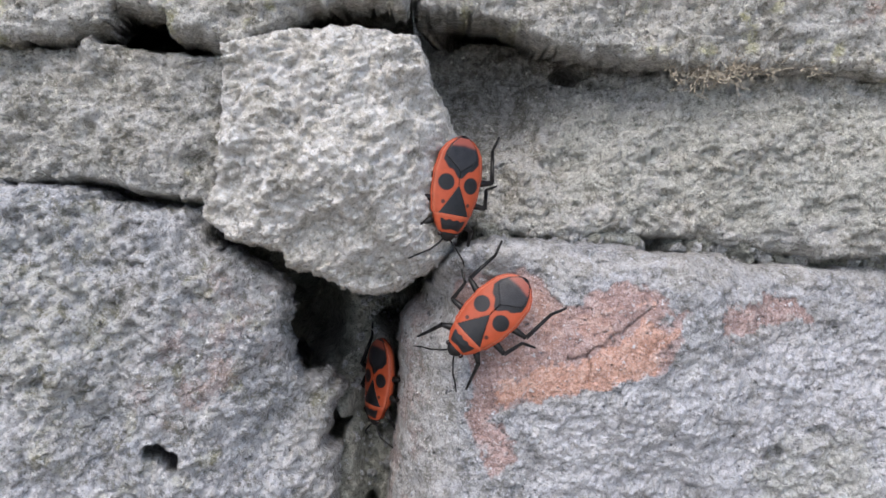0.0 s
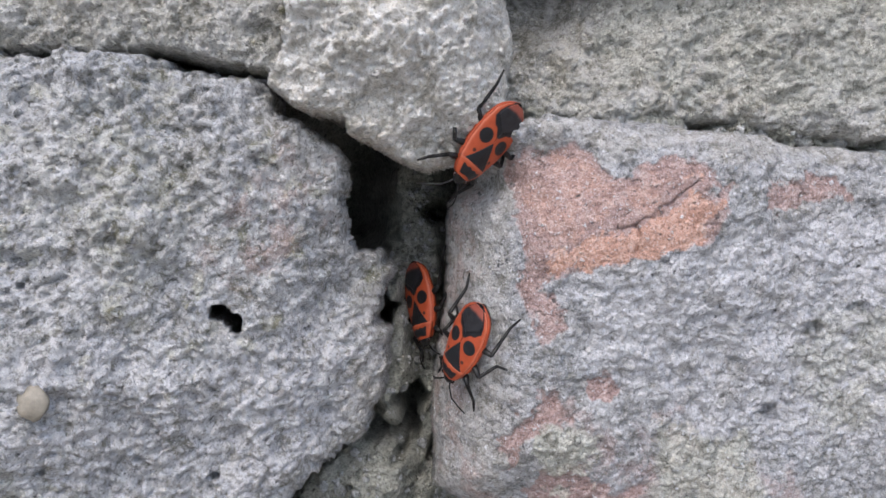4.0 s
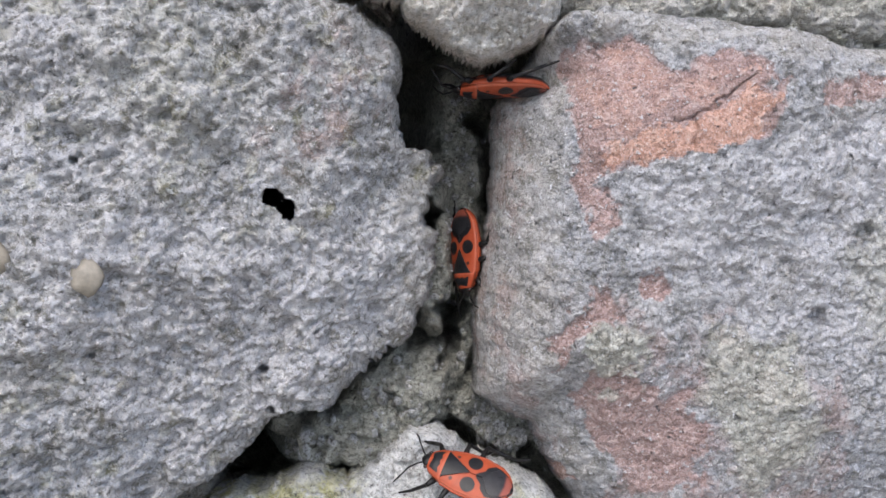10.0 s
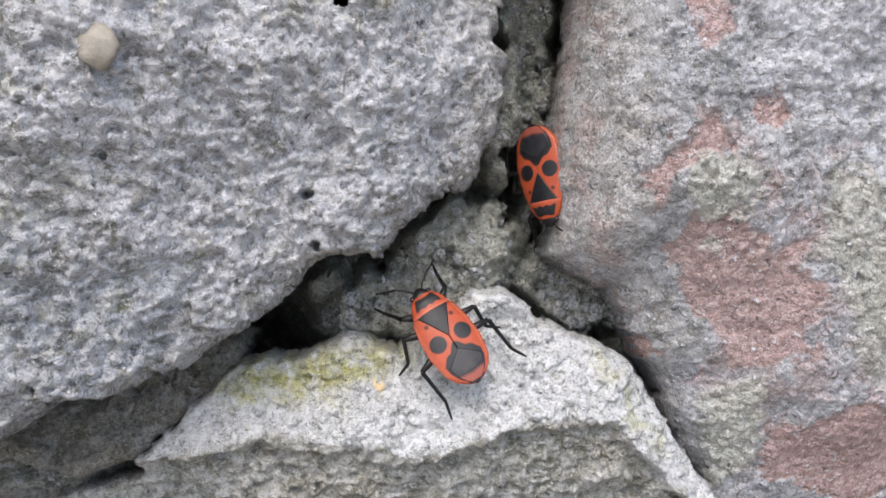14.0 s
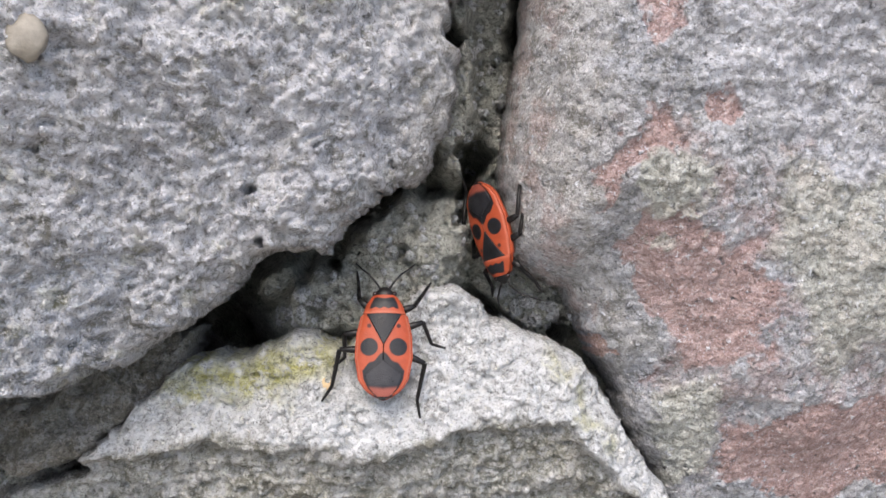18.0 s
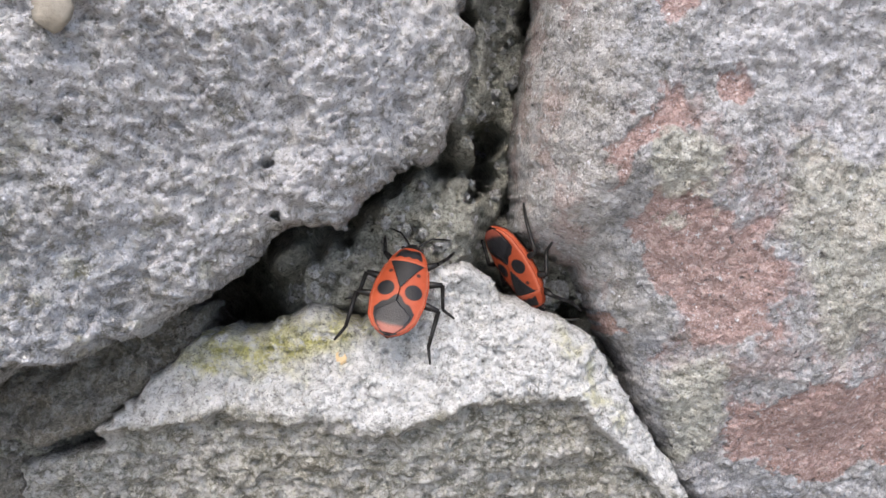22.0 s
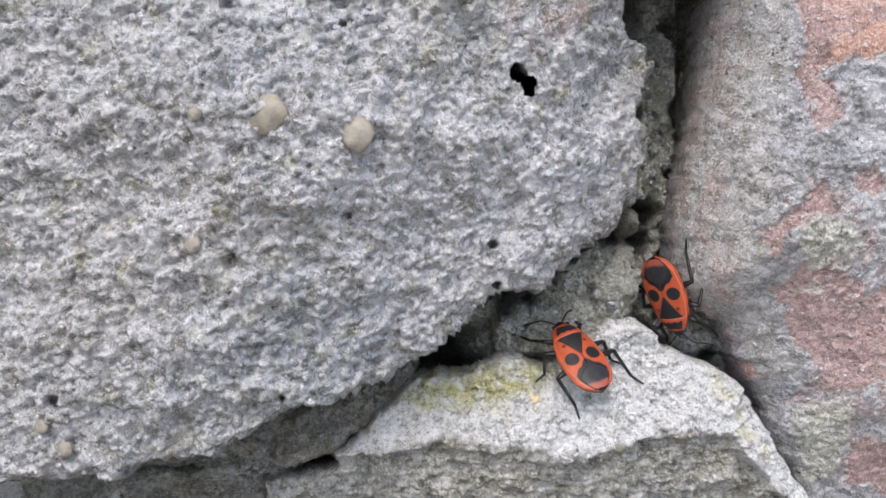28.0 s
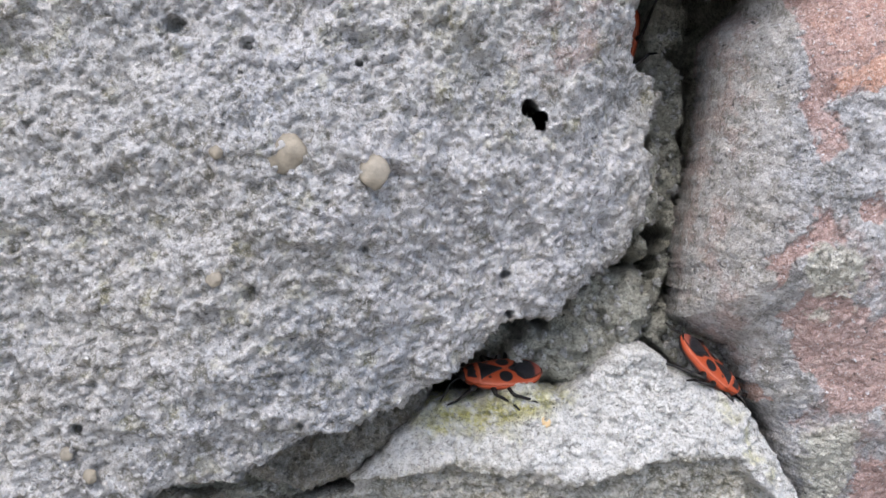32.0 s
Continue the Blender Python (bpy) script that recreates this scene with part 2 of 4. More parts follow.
def lumps(x, z, size, seed):
    """Rounded crumbs packed side by side: high in the middle of each, 0 between them, no two of one height."""
    u, v = x / size, z / size
    iu, iv = np.floor(u), np.floor(v)
    best, tall = np.full(len(x), 9.0), np.zeros(len(x))
    for dx in (-1, 0, 1):
        for dz in (-1, 0, 1):
            cu, cv = iu + dx, iv + dz
            q = np.hypot(u - cu - chance(cu, cv, seed), v - cv - chance(cu, cv, seed + 1))
            tall = np.where(q < best, 0.35 + 0.65 * chance(cu, cv, seed + 2), tall)
            best = np.minimum(best, q)
    return np.clip(1 - best / 0.8, 0, 1) * tall


def pores(x, z, size, seed):
    """Small sharp hollows: 1 in the middle of each, 0 elsewhere, in about every third cell."""
    u, v = x / size, z / size
    iu, iv = np.floor(u), np.floor(v)
    out = np.zeros(len(x))
    for dx in (-1, 0, 1):
        for dz in (-1, 0, 1):
            cu, cv = iu + dx, iv + dz
            q = np.hypot(u - cu - chance(cu, cv, seed), v - cv - chance(cu, cv, seed + 1))
            wide = np.where(chance(cu, cv, seed + 2) < 0.34, 0.10 + 0.24 * chance(cu, cv, seed + 3) ** 2, 0.001)
            out = np.maximum(out, np.clip(1.25 - q / wide, 0, 1) * np.clip(wide * 4, 0.3, 1))
    return out


def inside(x, z, outline):
    """Signed distance to a closed outline, positive inside."""
    pts = np.array(outline, float)
    best, odd = np.full(len(x), 1e9), np.zeros(len(x), bool)
    for (ax, az), (bx, bz) in zip(pts, np.roll(pts, -1, 0)):
        ex, ez = bx - ax, bz - az
        t = np.clip(((x - ax) * ex + (z - az) * ez) / (ex * ex + ez * ez), 0, 1)
        best = np.minimum(best, (x - ax - t * ex) ** 2 + (z - az - t * ez) ** 2)
        crosses = (az > z) != (bz > z)
        with np.errstate(divide="ignore", invalid="ignore"):
            odd ^= crosses & (x < ax + (z - az) / (bz - az if bz != az else 1e-9) * ex)
    return np.where(odd, 1, -1) * np.sqrt(best)


def smooth(v, a, b):
    t = np.clip((v - a) / (b - a), 0, 1)
    return t * t * (3 - 2 * t)


def surface(x, z, controls):
    """A smooth face (a bent thin plate) through a few places (x, z, depth)."""
    c = np.array(controls, float)
    mid = c[:, :2].mean(0)
    p = (c[:, :2] - mid) / 20
    bend = lambda r2: 0.5 * r2 * np.log(r2 + 1e-9)
    k = bend(((p[:, None] - p[None]) ** 2).sum(-1)) + 0.06 * np.eye(len(p))
    flat = np.column_stack([np.ones(len(p)), p])
    system = np.block([[k, flat], [flat.T, np.zeros((3, 3))]])
    answer = np.linalg.lstsq(system, np.concatenate([c[:, 2], np.zeros(3)]), rcond=1e-9)[0]
    qx, qz = (x - mid[0]) / 20, (z - mid[1]) / 20
    out = answer[-3] + answer[-2] * qx + answer[-1] * qz
    for (px, pz), w in zip(p, answer):
        out += w * bend((qx - px) ** 2 + (qz - pz) ** 2)
    return np.clip(out, c[:, 2].min() - 2, c[:, 2].max() + 3)


def near(x, z, segment):
    x0, z0, x1, z1 = segment
    ex, ez = x1 - x0, z1 - z0
    t = np.clip(((x - x0) * ex + (z - z0) * ez) / max(ex * ex + ez * ez, 1e-9), 0, 1)
    return np.hypot(x - x0 - t * ex, z - z0 - t * ez)


def mesh_from(name, verts, faces, material, paint=None, flat=False):
    me = bpy.data.meshes.new(name)
    verts, faces = np.asarray(verts, np.float32) * 0.001, np.asarray(faces, np.int32)
    n = faces.shape[1]
    me.vertices.add(len(verts))
    me.vertices.foreach_set("co", verts.ravel())
    me.loops.add(faces.size)
    me.loops.foreach_set("vertex_index", faces.ravel())
    me.polygons.add(len(faces))
    me.polygons.foreach_set("loop_start", np.arange(0, faces.size, n, dtype=np.int32))
    me.polygons.foreach_set("use_smooth", np.full(len(faces), not flat))
    if paint is not None:
        paint = np.asarray(paint, np.float32)
        for k, key in enumerate(("paint", "coat")[:paint.shape[1] // 4]):
            a = me.attributes.new(key, "FLOAT_COLOR", "POINT")
            a.data.foreach_set("color", np.ascontiguousarray(paint[:, 4 * k:4 * k + 4]).ravel())
    me.update(calc_edges=True)
    me.validate()
    me.materials.append(material)
    return me


def closed_sheet(name, nx, nz, x, y, z, keep, back, paint, material, inward=None, snap=None):
    """A grid of front points, cut to the cells of keep, with sides and a back at that depth."""
    idx = np.arange(nx * nz).reshape(nz, nx)
    quads = np.stack([idx[:-1, :-1], idx[:-1, 1:], idx[1:, 1:], idx[1:, :-1]], -1).reshape(-1, 4)
    quads = quads[keep[quads].all(1)]
    edges = np.concatenate([quads[:, [i, (i + 1) % 4]] for i in range(4)])
    key = np.sort(edges, 1)
    _, first, count = np.unique(key[:, 0] * (nx * nz) + key[:, 1], return_index=True, return_counts=True)
    rim = edges[first[count == 1]]
    used, remap = np.unique(quads, return_inverse=True)
    quads = remap.reshape(-1, 4)
    where = np.zeros(nx * nz, np.int64)
    where[used] = np.arange(len(used))
    rim = where[rim]
    ring = np.unique(rim)
    twin = np.zeros(len(used), np.int64)
    twin[ring] = len(used) + np.arange(len(ring))
    verts = np.stack([x[used], y[used], z[used]], 1)
    if snap is not None:
        verts[np.ix_(ring, [0, 2])] += snap[used][ring]
    rear = verts[ring].copy()
    rear[:, 1] = back
    if inward is not None:
        rear[:, [0, 2]] += inward[used][ring]
    mid = rear.mean(0)[None]
    sides = np.stack([rim[:, 1], rim[:, 0], twin[rim[:, 0]], twin[rim[:, 1]]], 1)
    # the back: each rim edge runs towards the middle
    half = rear * 0.05 + mid * 0.95
    cap = np.stack([twin[rim[:, 1]], twin[rim[:, 0]], twin[rim[:, 0]] + len(ring), twin[rim[:, 1]] + len(ring)], 1)
    verts = np.concatenate([verts, rear, half])
    paint = np.concatenate([paint[used], np.zeros((2 * len(ring), paint.shape[1]))])
    return mesh_from(name, verts, np.concatenate([quads, sides, cap]), material, paint)


BASE = pose(0, 0, EYE, TILT, LEAN, TURN)


def part(name, me, parent, label=""):
    ob = new(name, me)
    ob.parent = parent
    if label:
        ob["label"] = label
    return ob


def stone(outline, controls, material, label, seed, step=0.18, rim=1.6, rough=(0.8, 0.34, 0.14), turn=0.0, squash=1.0, back=128, pits=(), paints=(), shape=None, ragged=1.0, grooves=(), lit_rind=None, specks=0.0, undercut=6.0, chips=(0.35, 0.4), holes=()):
    """One stone of the wall. rough: height of the lumps 7 mm, 2 mm and 0.7 mm wide; pits: (x, z, radius, depth); holes:
    (x, z, radius), open into the hollow behind;
    paints: (channel, outline, strength, softness), channels red, pink, lichen, rind with top light painted in, tan
    dust, bluish bloom, dark film as painted shade, grey crust; shape: a further change of depth."""
    pts = np.array(outline)
    x0, z0 = pts.min(0) - 2
    x1, z1 = pts.max(0) + 2
    nx, nz = int((x1 - x0) / step) + 1, int((z1 - z0) / step) + 1
    gx, gz = np.meshgrid(np.linspace(x0, x1, nx), np.linspace(z0, z1, nz))
    x, z = gx.ravel(), gz.ravel()
    wx = x + ragged * (0.35 * fbm(x, z, 4.0, 2, seed + 11) + 0.2 * fbm(x, z, 1.1, 3, seed + 21))
    wz = z + ragged * (0.35 * fbm(x, z, 4.0, 2, seed + 31) + 0.2 * fbm(x, z, 1.1, 3, seed + 41))
    s = inside(wx, wz, outline)
    d = surface(x, z, controls)
    if shape:
        d = d + shape(x, z, s)
    calm = np.ones(len(x))
    paint = np.zeros((len(x), 8))
    wavy_x, wavy_z = x + 1.5 * fbm(x, z, 4.0, 5, seed + 51, 0.65), z + 1.5 * fbm(x, z, 4.0, 5, seed + 61, 0.65)
    for channel, patch, strength, soft in paints:
        v = strength * smooth(inside(wavy_x, wavy_z, patch), -soft, soft)
        paint[:, channel] = np.maximum(paint[:, channel], v)
    if specks:
        paint[:, 2] = np.maximum(paint[:, 2], specks * smooth(fbm(x, z, 2.2, 3, seed + 57, 0.6) + 0.5 * fbm(x, z, 14, 2, seed + 58), 0.62, 0.95))
    if lit_rind:
        paint[:, 3] = lit_rind(x + 1.2 * fbm(x, z, 3, 3, seed + 55), z + 0.8 * fbm(x, z, 2.5, 3, seed + 65))
    calm -= 0.65 * np.clip(paint[:, 0] + 0.6 * paint[:, 1] + (0.9 * paint[:, 3] if not lit_rind else 0) + 0.7 * paint[:, 4], 0, 1)
    bare = 0.28 * smooth(np.maximum(paint[:, 0], paint[:, 1]), 0.35, 0.75)
    low = fbm(x, z, 8.0, 2, seed, 0.5, turn, squash)
    mid = fbm(x, z, 2.4, 2, seed + 3, 0.6, turn, squash)
    fine = 2.2 * np.abs(fbm(x, z, 1.0, 2, seed + 5, 0.6, turn, squash)) - 1 + 0.5 * fbm(x, z, 0.45, 1, seed + 6)
    pock = smooth(fbm(x, z, 1.5, 2, seed + 8, 0.5), 0.55, 1.0)
    h = rough[0] * low - bare + calm * (rough[1] * mid + rough[2] * fine) - calm * 0.5 * rough[1] * pock
    ux, uz = x + 0.35 * fbm(x, z, 1.4, 2, seed + 33), z + 0.35 * fbm(x, z, 1.4, 2, seed + 37)
    flake = 2.6 * fbm(x, z, 8.0, 4, seed + 9, 0.55, turn + 0.2, squash)
    part_of = flake - np.floor(flake)
    h += calm * chips[0] * (np.floor(flake) + smooth(part_of, 0.36, 0.64) - 0.5)
    rugged = 0.4 + 0.6 * smooth(fbm(x, z, 7.0, 2, seed + 15), -0.5, 0.5)
    h += calm * chips[1] * rugged * (lumps(ux, uz, 1.5, seed + 17) ** 0.7 + 0.5 * lumps(ux, uz, 0.7, seed + 19) ** 0.7 - 0.5)
    h -= calm * rough[1] * (1.0 * pores(ux, uz, 1.6, seed + 23) + 1.6 * pores(ux, uz, 3.4, seed + 27))
    h += smooth(paint[:, 7], 0.3, 0.7) * (0.18 + 0.4 * lumps(ux, uz, 1.0, seed + 29))
    e = np.clip(s / rim, 0, 1)
    drop = 0.9 * rim * (1 - np.sqrt(np.clip(1 - (1 - e) ** 2, 0, 1))) + np.clip(-s, 0, None) * 22
    y = d + drop - h * np.clip(1.1 + s, 0.75, 1)
    for px, pz, pr, pd in pits:
        q = np.hypot(x - px + 0.35 * pr * fbm(x, z, pr * 1.3, 2, seed + 71), (z - pz) * 1.15 + 0.35 * pr * fbm(x, z, pr * 1.3, 2, seed + 81)) / pr
        y += pd * smooth(1.1 - q, 0, 0.16)
    for line, width, depth in grooves:
        q = np.min([near(x + 0.35 * fbm(x, z, 1.6, 3, seed + 91), z + 0.35 * fbm(x, z, 1.6, 3, seed + 95), (*p, *n)) for p, n in zip(line, line[1:])], axis=0)
        y += depth * (1 - smooth(q, 0.3 * width, width))
    y = np.minimum(y, back)
    slope_z, slope_x = np.gradient(s.reshape(nz, nx), step)
    to_rim = -np.clip(s + 0.3, 0, 2.5 * step)[:, None] * np.stack([slope_x.ravel(), slope_z.ravel()], 1)
    slope_z, slope_x = np.gradient(inside(x, z, outline).reshape(nz, nx), step)
    inward = np.stack([slope_x.ravel(), slope_z.ravel()], 1) * undercut
    keep = s > -0.3
    for hx, hz, hr in holes:
        away = np.stack([x - hx, z - hz], 1)
        q = np.hypot(away[:, 0] + 0.3 * hr * fbm(x, z, hr * 1.3, 2, seed + 73), away[:, 1] + 0.3 * hr * fbm(x, z, hr * 1.3, 2, seed + 83)) / hr
        keep &= q > 1
        close = q < 2.2
        inward[close], to_rim[close] = 9 * away[close], 0
    me = closed_sheet("stone", nx, nz, x, y, z, keep, back, paint, material, inward, to_rim)
    return part("stone", me, wall, label)


# ---- ground and wall ----

def box(bm, x0, x1, y0, y1, z0, z1):
    m = Matrix.LocRotScale(((x0 + x1) / 2, (y0 + y1) / 2, (z0 + z1) / 2), None, (x1 - x0, y1 - y0, z1 - z0))
    bmesh.ops.create_cube(bm, size=1, matrix=m)


def from_bm(name, bm, material):
    me = bpy.data.meshes.new(name)
    bm.to_mesh(me)
    bm.free()
    me.materials.append(material)
    return me


bm = bmesh.new()
bmesh.ops.create_grid(bm, x_segments=8, y_segments=8, size=60)
ground = tagged(new("ground", from_bm("ground", bm, plain_material("earth", (0.22, 0.19, 0.155), 0.95, 60, 0.4, 0.006))), "bare brownish earth at the foot of the wall", "ground", kind="structure")

# ---- outlines of the stones and of their patches, in millimetres ----
LEFT = [(-100.8, 7.7), (-65.2, 7.2), (-47.4, 6.1), (-39.8, 5.8), (-34.7, 5.6), (-29.2, 4.6), (-25.2, 4.2), (-22.8, 3.5), (-21.9, 1.5), (-18.8, -0.6), (-16.7, -2.7), (-15.6, -4.4), (-15.3, -6.3), (-15.5, -10.6), (-15.1, -12.6), (-12.5, -13), (-11.5, -14.8), (-12.8, -17.8), (-13.1, -20.3), (-11.5, -22), (-11.6, -25.1), (-12.7, -28.1), (-13.2, -31), (-14, -33.4), (-16.3, -34.2), (-18.7, -35.7), (-21.5, -37.9), (-22.5, -39.8), (-27.2, -40.4), (-29.5, -42.8), (-32.3, -44.9), (-35.2, -46.8), (-37.5, -48.7), (-40.9, -50.4), (-48.6, -52.6), (-51.6, -54.6), (-54.3, -56.4), (-59.1, -57), (-63.1, -58.2), (-64.7, -59.6), (-69.7, -60.4), (-75.2, -60.7), (-94.5, -62.5)]
CENTRE = [(-19, 17.7), (-14.6, 19.1), (-11.5, 19.5), (-9.5, 19.7), (-2.5, 19.6), (-1.6, 17.6), (-1.1, 15), (0.3, 12.9), (1.4, 10.3), (1.7, 7.2), (1.1, 2.1), (0.3, -0.5), (-1.2, -2.1), (-4.3, -3.9), (-6.9, -4.4), (-8.9, -3.9), (-11.5, -2.6), (-13.6, -1.6), (-14.9, -0.1), (-17.7, 0.5), (-19.7, 1.5), (-21.4, 3.1), (-20, 5.7), (-19.7, 8.8), (-19.3, 12.4)]
TOP_LEFT = [(-62.7, 18.3), (-39.8, 18.6), (-30.7, 18.4), (-28.9, 18.3), (-24.6, 18), (-20.5, 17.9), (-19.6, 17.3), (-19.9, 13.3), (-20.1, 9.2), (-20.7, 5.6), (-21.5, 4.5), (-23.6, 4.5), (-26.1, 5.1), (-28.9, 5.6), (-32.2, 6.2), (-39.8, 6.4), (-62.7, 7.2)]
CAP_LEFT = [(-62.7, 35.6), (-3.5, 35.6), (-3.5, 22.3), (-7.3, 22.3), (-12.1, 22.3), (-13.4, 21.4), (-15.4, 19.7), (-18, 18.2), (-19.5, 18.2), (-24.4, 18.9), (-24.9, 20.7), (-29.4, 21.8), (-30.2, 19.4), (-34.7, 18.9), (-39.8, 18.9), (-62.7, 18.7)]
CAP_RIGHT = [(-3, 37.3), (51.4, 37.3), (51.4, 17.2), (41.7, 18.1), (24.8, 18.7), (19.5, 19.2), (15.7, 19.5), (11.5, 20), (8.3, 21.4), (5.1, 23.1), (-3, 23.4)]
UPPER_RIGHT = [(-2.7, 23.2), (7.1, 24.2), (12.8, 21.2), (18.7, 20.3), (27.5, 19.8), (36.4, 19.6), (46.3, 19.2), (57.7, 18.4), (57.7, -1.1), (46.3, -0.5), (38.8, -0.9), (30.5, 0.1), (26.3, 0.9), (24, 1.4), (20.4, 1.2), (16.3, 0.9), (12.8, 0.9), (6.9, 1.5), (3.9, 2.3), (-1.4, 2.3), (-2.7, 8.6)]
RIGHT = [(0.3, -0.5), (2.6, 0.7), (4.8, 1.2), (12.1, 0.6), (19.4, -0.1), (22.8, -0.4), (26.2, -0.5), (31.8, -1.4), (36.8, -1.6), (44, -2.1), (56, -2.2), (56, -72), (27.8, -70.3), (25.3, -69.4), (21.7, -68.8), (15.8, -68.6), (13.5, -66.9), (11.5, -64.2), (8.8, -60.5), (6.6, -56.5), (4.8, -52), (3, -49.3), (1.7, -46.6), (0, -43.2), (-3.4, -42), (-6, -40), (-6.4, -35), (-6.4, -30), (-5.9, -24), (-5, -19), (-4.4, -12), (-4.5, -7.2), (-1.8, -3.7)]
LEDGE = [(-44.1, -59), (-40.5, -56.8), (-38.5, -54), (-36.9, -51.3), (-34.1, -50.3), (-29.2, -49.9), (-26, -48.2), (-23.3, -48.5), (-20.5, -49.2), (-17.9, -47.2), (-14.7, -44.6), (-13.6, -43.6), (-11.5, -43), (-9.3, -44.2), (-7.6, -46.3), (-3.6, -47.8), (0.9, -49.8), (2.7, -51.6), (4.8, -56.2), (7.7, -60.5), (10.9, -64.6), (10.7, -67.3), (12.6, -69.5), (12.1, -70.7), (7.3, -71.1), (-2.8, -70.5), (-11.1, -69.1), (-19.4, -68.8), (-30.4, -68.3), (-35.8, -68.2), (-41.3, -68.8), (-46.7, -70.3), (-51, -70.8), (-52.1, -68.4), (-52, -64.6), (-52, -63.4), (-48.5, -62.6), (-44.4, -61.4)]
CHOCK = [(-81.6, -58), (-59.1, -54.5), (-51, -51.3), (-40.7, -48.7), (-35.9, -48), (-36.2, -50.9), (-38.2, -53), (-40.5, -55.5), (-44.5, -59.4), (-49.2, -60.3), (-55.9, -59.6), (-81.5, -64.2)]
FOOT = [(-80.2, -63.2), (-52.5, -62.7), (-52.2, -70.6), (-46.6, -70.8), (-41.2, -69.4), (-30.3, -68.8), (-19.4, -69.3), (-11.1, -69.6), (-2.7, -71.1), (7.8, -71.8), (9.3, -73.4), (9.9, -88.6), (-79.8, -90.6)]
FOOT_RIGHT = [(20.2, -75.2), (24.3, -72.1), (26.5, -70.3), (29, -71.2), (42.9, -73.2), (43.7, -90.5), (16.7, -91.1), (17.4, -77.9)]
TERRA = [(3.9, -2.6), (6.1, -4), (10.5, -3.9), (15, -4.9), (18.1, -6.3), (13.9, -10), (9.5, -10.5), (5.3, -11.2), (3.9, -10), (2.2, -6.2)]
TERRA2 = [(5.3, -11.2), (13.9, -10.3), (18.1, -6.6), (21.1, -6.2), (22.8, -7.6), (20.1, -10.4), (17.3, -13.1), (11.8, -14.1), (7.9, -14.7), (4.6, -16.7), (5.4, -13.3)]
PINKA = [(1.5, -2.2), (6.2, -2.6), (17.5, -4.2), (19.7, -5), (23.7, -5.8), (22.6, -9.7), (16.4, -13.4), (8.6, -14.9), (5, -17.5), (5.6, -20.5), (3.9, -21.1), (1.9, -17.8), (3.3, -13.9), (1.2, -6.6)]
FLANK = [(-12, 4), (-3, 1), (0, -6), (-1.5, -14), (-2, -24), (-1.5, -32), (1, -40), (4, -46), (2, -50), (-4, -44), (-8, -34), (-9, -20), (-10, -6)]
BLUSH = [(1.6, -27.8), (7.8, -24.4), (12.8, -32.1), (18.5, -28.2), (27.6, -34.7), (37.4, -38.1), (38.6, -64.6), (14.6, -64.2), (8.9, -54.7), (4.9, -44.4), (2.5, -36.6)]
PINKB = [(28.8, -5.6), (36, -5.5), (36.9, -8.3), (29.2, -8.7)]
PINKC = [(2.7, -30.2), (4.4, -26.8), (7.2, -27.9), (6.1, -31.3), (2.8, -34.7), (1.1, -35.9), (1.3, -32.5)]
PINKD = [(8.2, -26), (10.2, -24.3), (12.5, -25.7), (11.4, -27.7), (9.1, -27.4)]
PINKE = [(4.4, -37.1), (11.3, -36.3), (14.2, -39.1), (16.3, -37.5), (17.6, -42.8), (15.6, -47.7), (14.1, -51.5), (8.6, -50.1), (6.3, -44.8), (3.4, -41.1)]
PINKF = [(16.1, -57.5), (20, -55.6), (24.5, -53.2), (29.5, -51.9), (40.1, -52.7), (40.6, -63.1), (25.1, -65.5), (18.1, -63.7), (16.2, -60.9)]
PINKG = [(15.1, -46.6), (17.2, -41.5), (18.9, -43.2), (18, -49.9), (15.8, -52.1), (13.5, -51.1)]
LPINK = [(-26.1, -9.7), (-23.5, -3.4), (-19.8, -0.7), (-15.6, -3.8), (-15.6, -10.1), (-17.6, -12.8), (-19.7, -18.1), (-23.9, -21.3), (-28.1, -17.6), (-29.7, -14.5)]
LICHEN = [(-37.2, -51.5), (-33.6, -50.3), (-28.3, -49.6), (-25.2, -48.2), (-22, -48.9), (-20.4, -49.9), (-24.1, -51.1), (-28.2, -52.8), (-31.4, -53.4), (-35.6, -53)]
LICHEN2 = [(-2.6, -48.8), (0.7, -50.1), (3.1, -54.1), (4.8, -57.3), (3.2, -56.8), (-0.3, -51.5)]
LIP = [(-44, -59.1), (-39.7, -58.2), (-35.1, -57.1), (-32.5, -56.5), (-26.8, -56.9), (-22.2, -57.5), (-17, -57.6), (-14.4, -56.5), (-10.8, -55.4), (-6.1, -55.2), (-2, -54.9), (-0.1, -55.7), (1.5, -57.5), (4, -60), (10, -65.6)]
# weathering: tan dust, bluish bloom, grey crust; the dark film is painted shade
SHOULDER = [(-9, 2), (2, 0.8), (3.2, -6), (2.2, -14), (2, -22), (2.2, -30), (2.6, -40), (6, -47), (8, -54), (4, -55), (0, -44), (-9, -42)]
EDGE_DUST = [(0, 2), (50, -1), (50, -5), (30, -4.5), (14, -2.6), (4, -2.2)]
BLOOM_RIGHT = [(8, -16.5), (18, -14.5), (24, -9), (30, -10), (47, -8), (54, -28), (42, -35), (28, -32), (16, -29.5), (9, -24)]
CRUST_A = [(3.4, -32), (7, -30), (10.6, -33), (10, -38), (6, -39), (3.4, -36)]
CRUST_B = [(18, -31), (27, -32), (32, -45), (25, -51), (20, -44), (16, -37)]
CRUST_C = [(9, -51), (15, -53), (16, -60), (12.5, -63.5), (8.5, -58)]
CRUST_D = [(30, -20), (45, -17), (47, -32), (36, -33)]
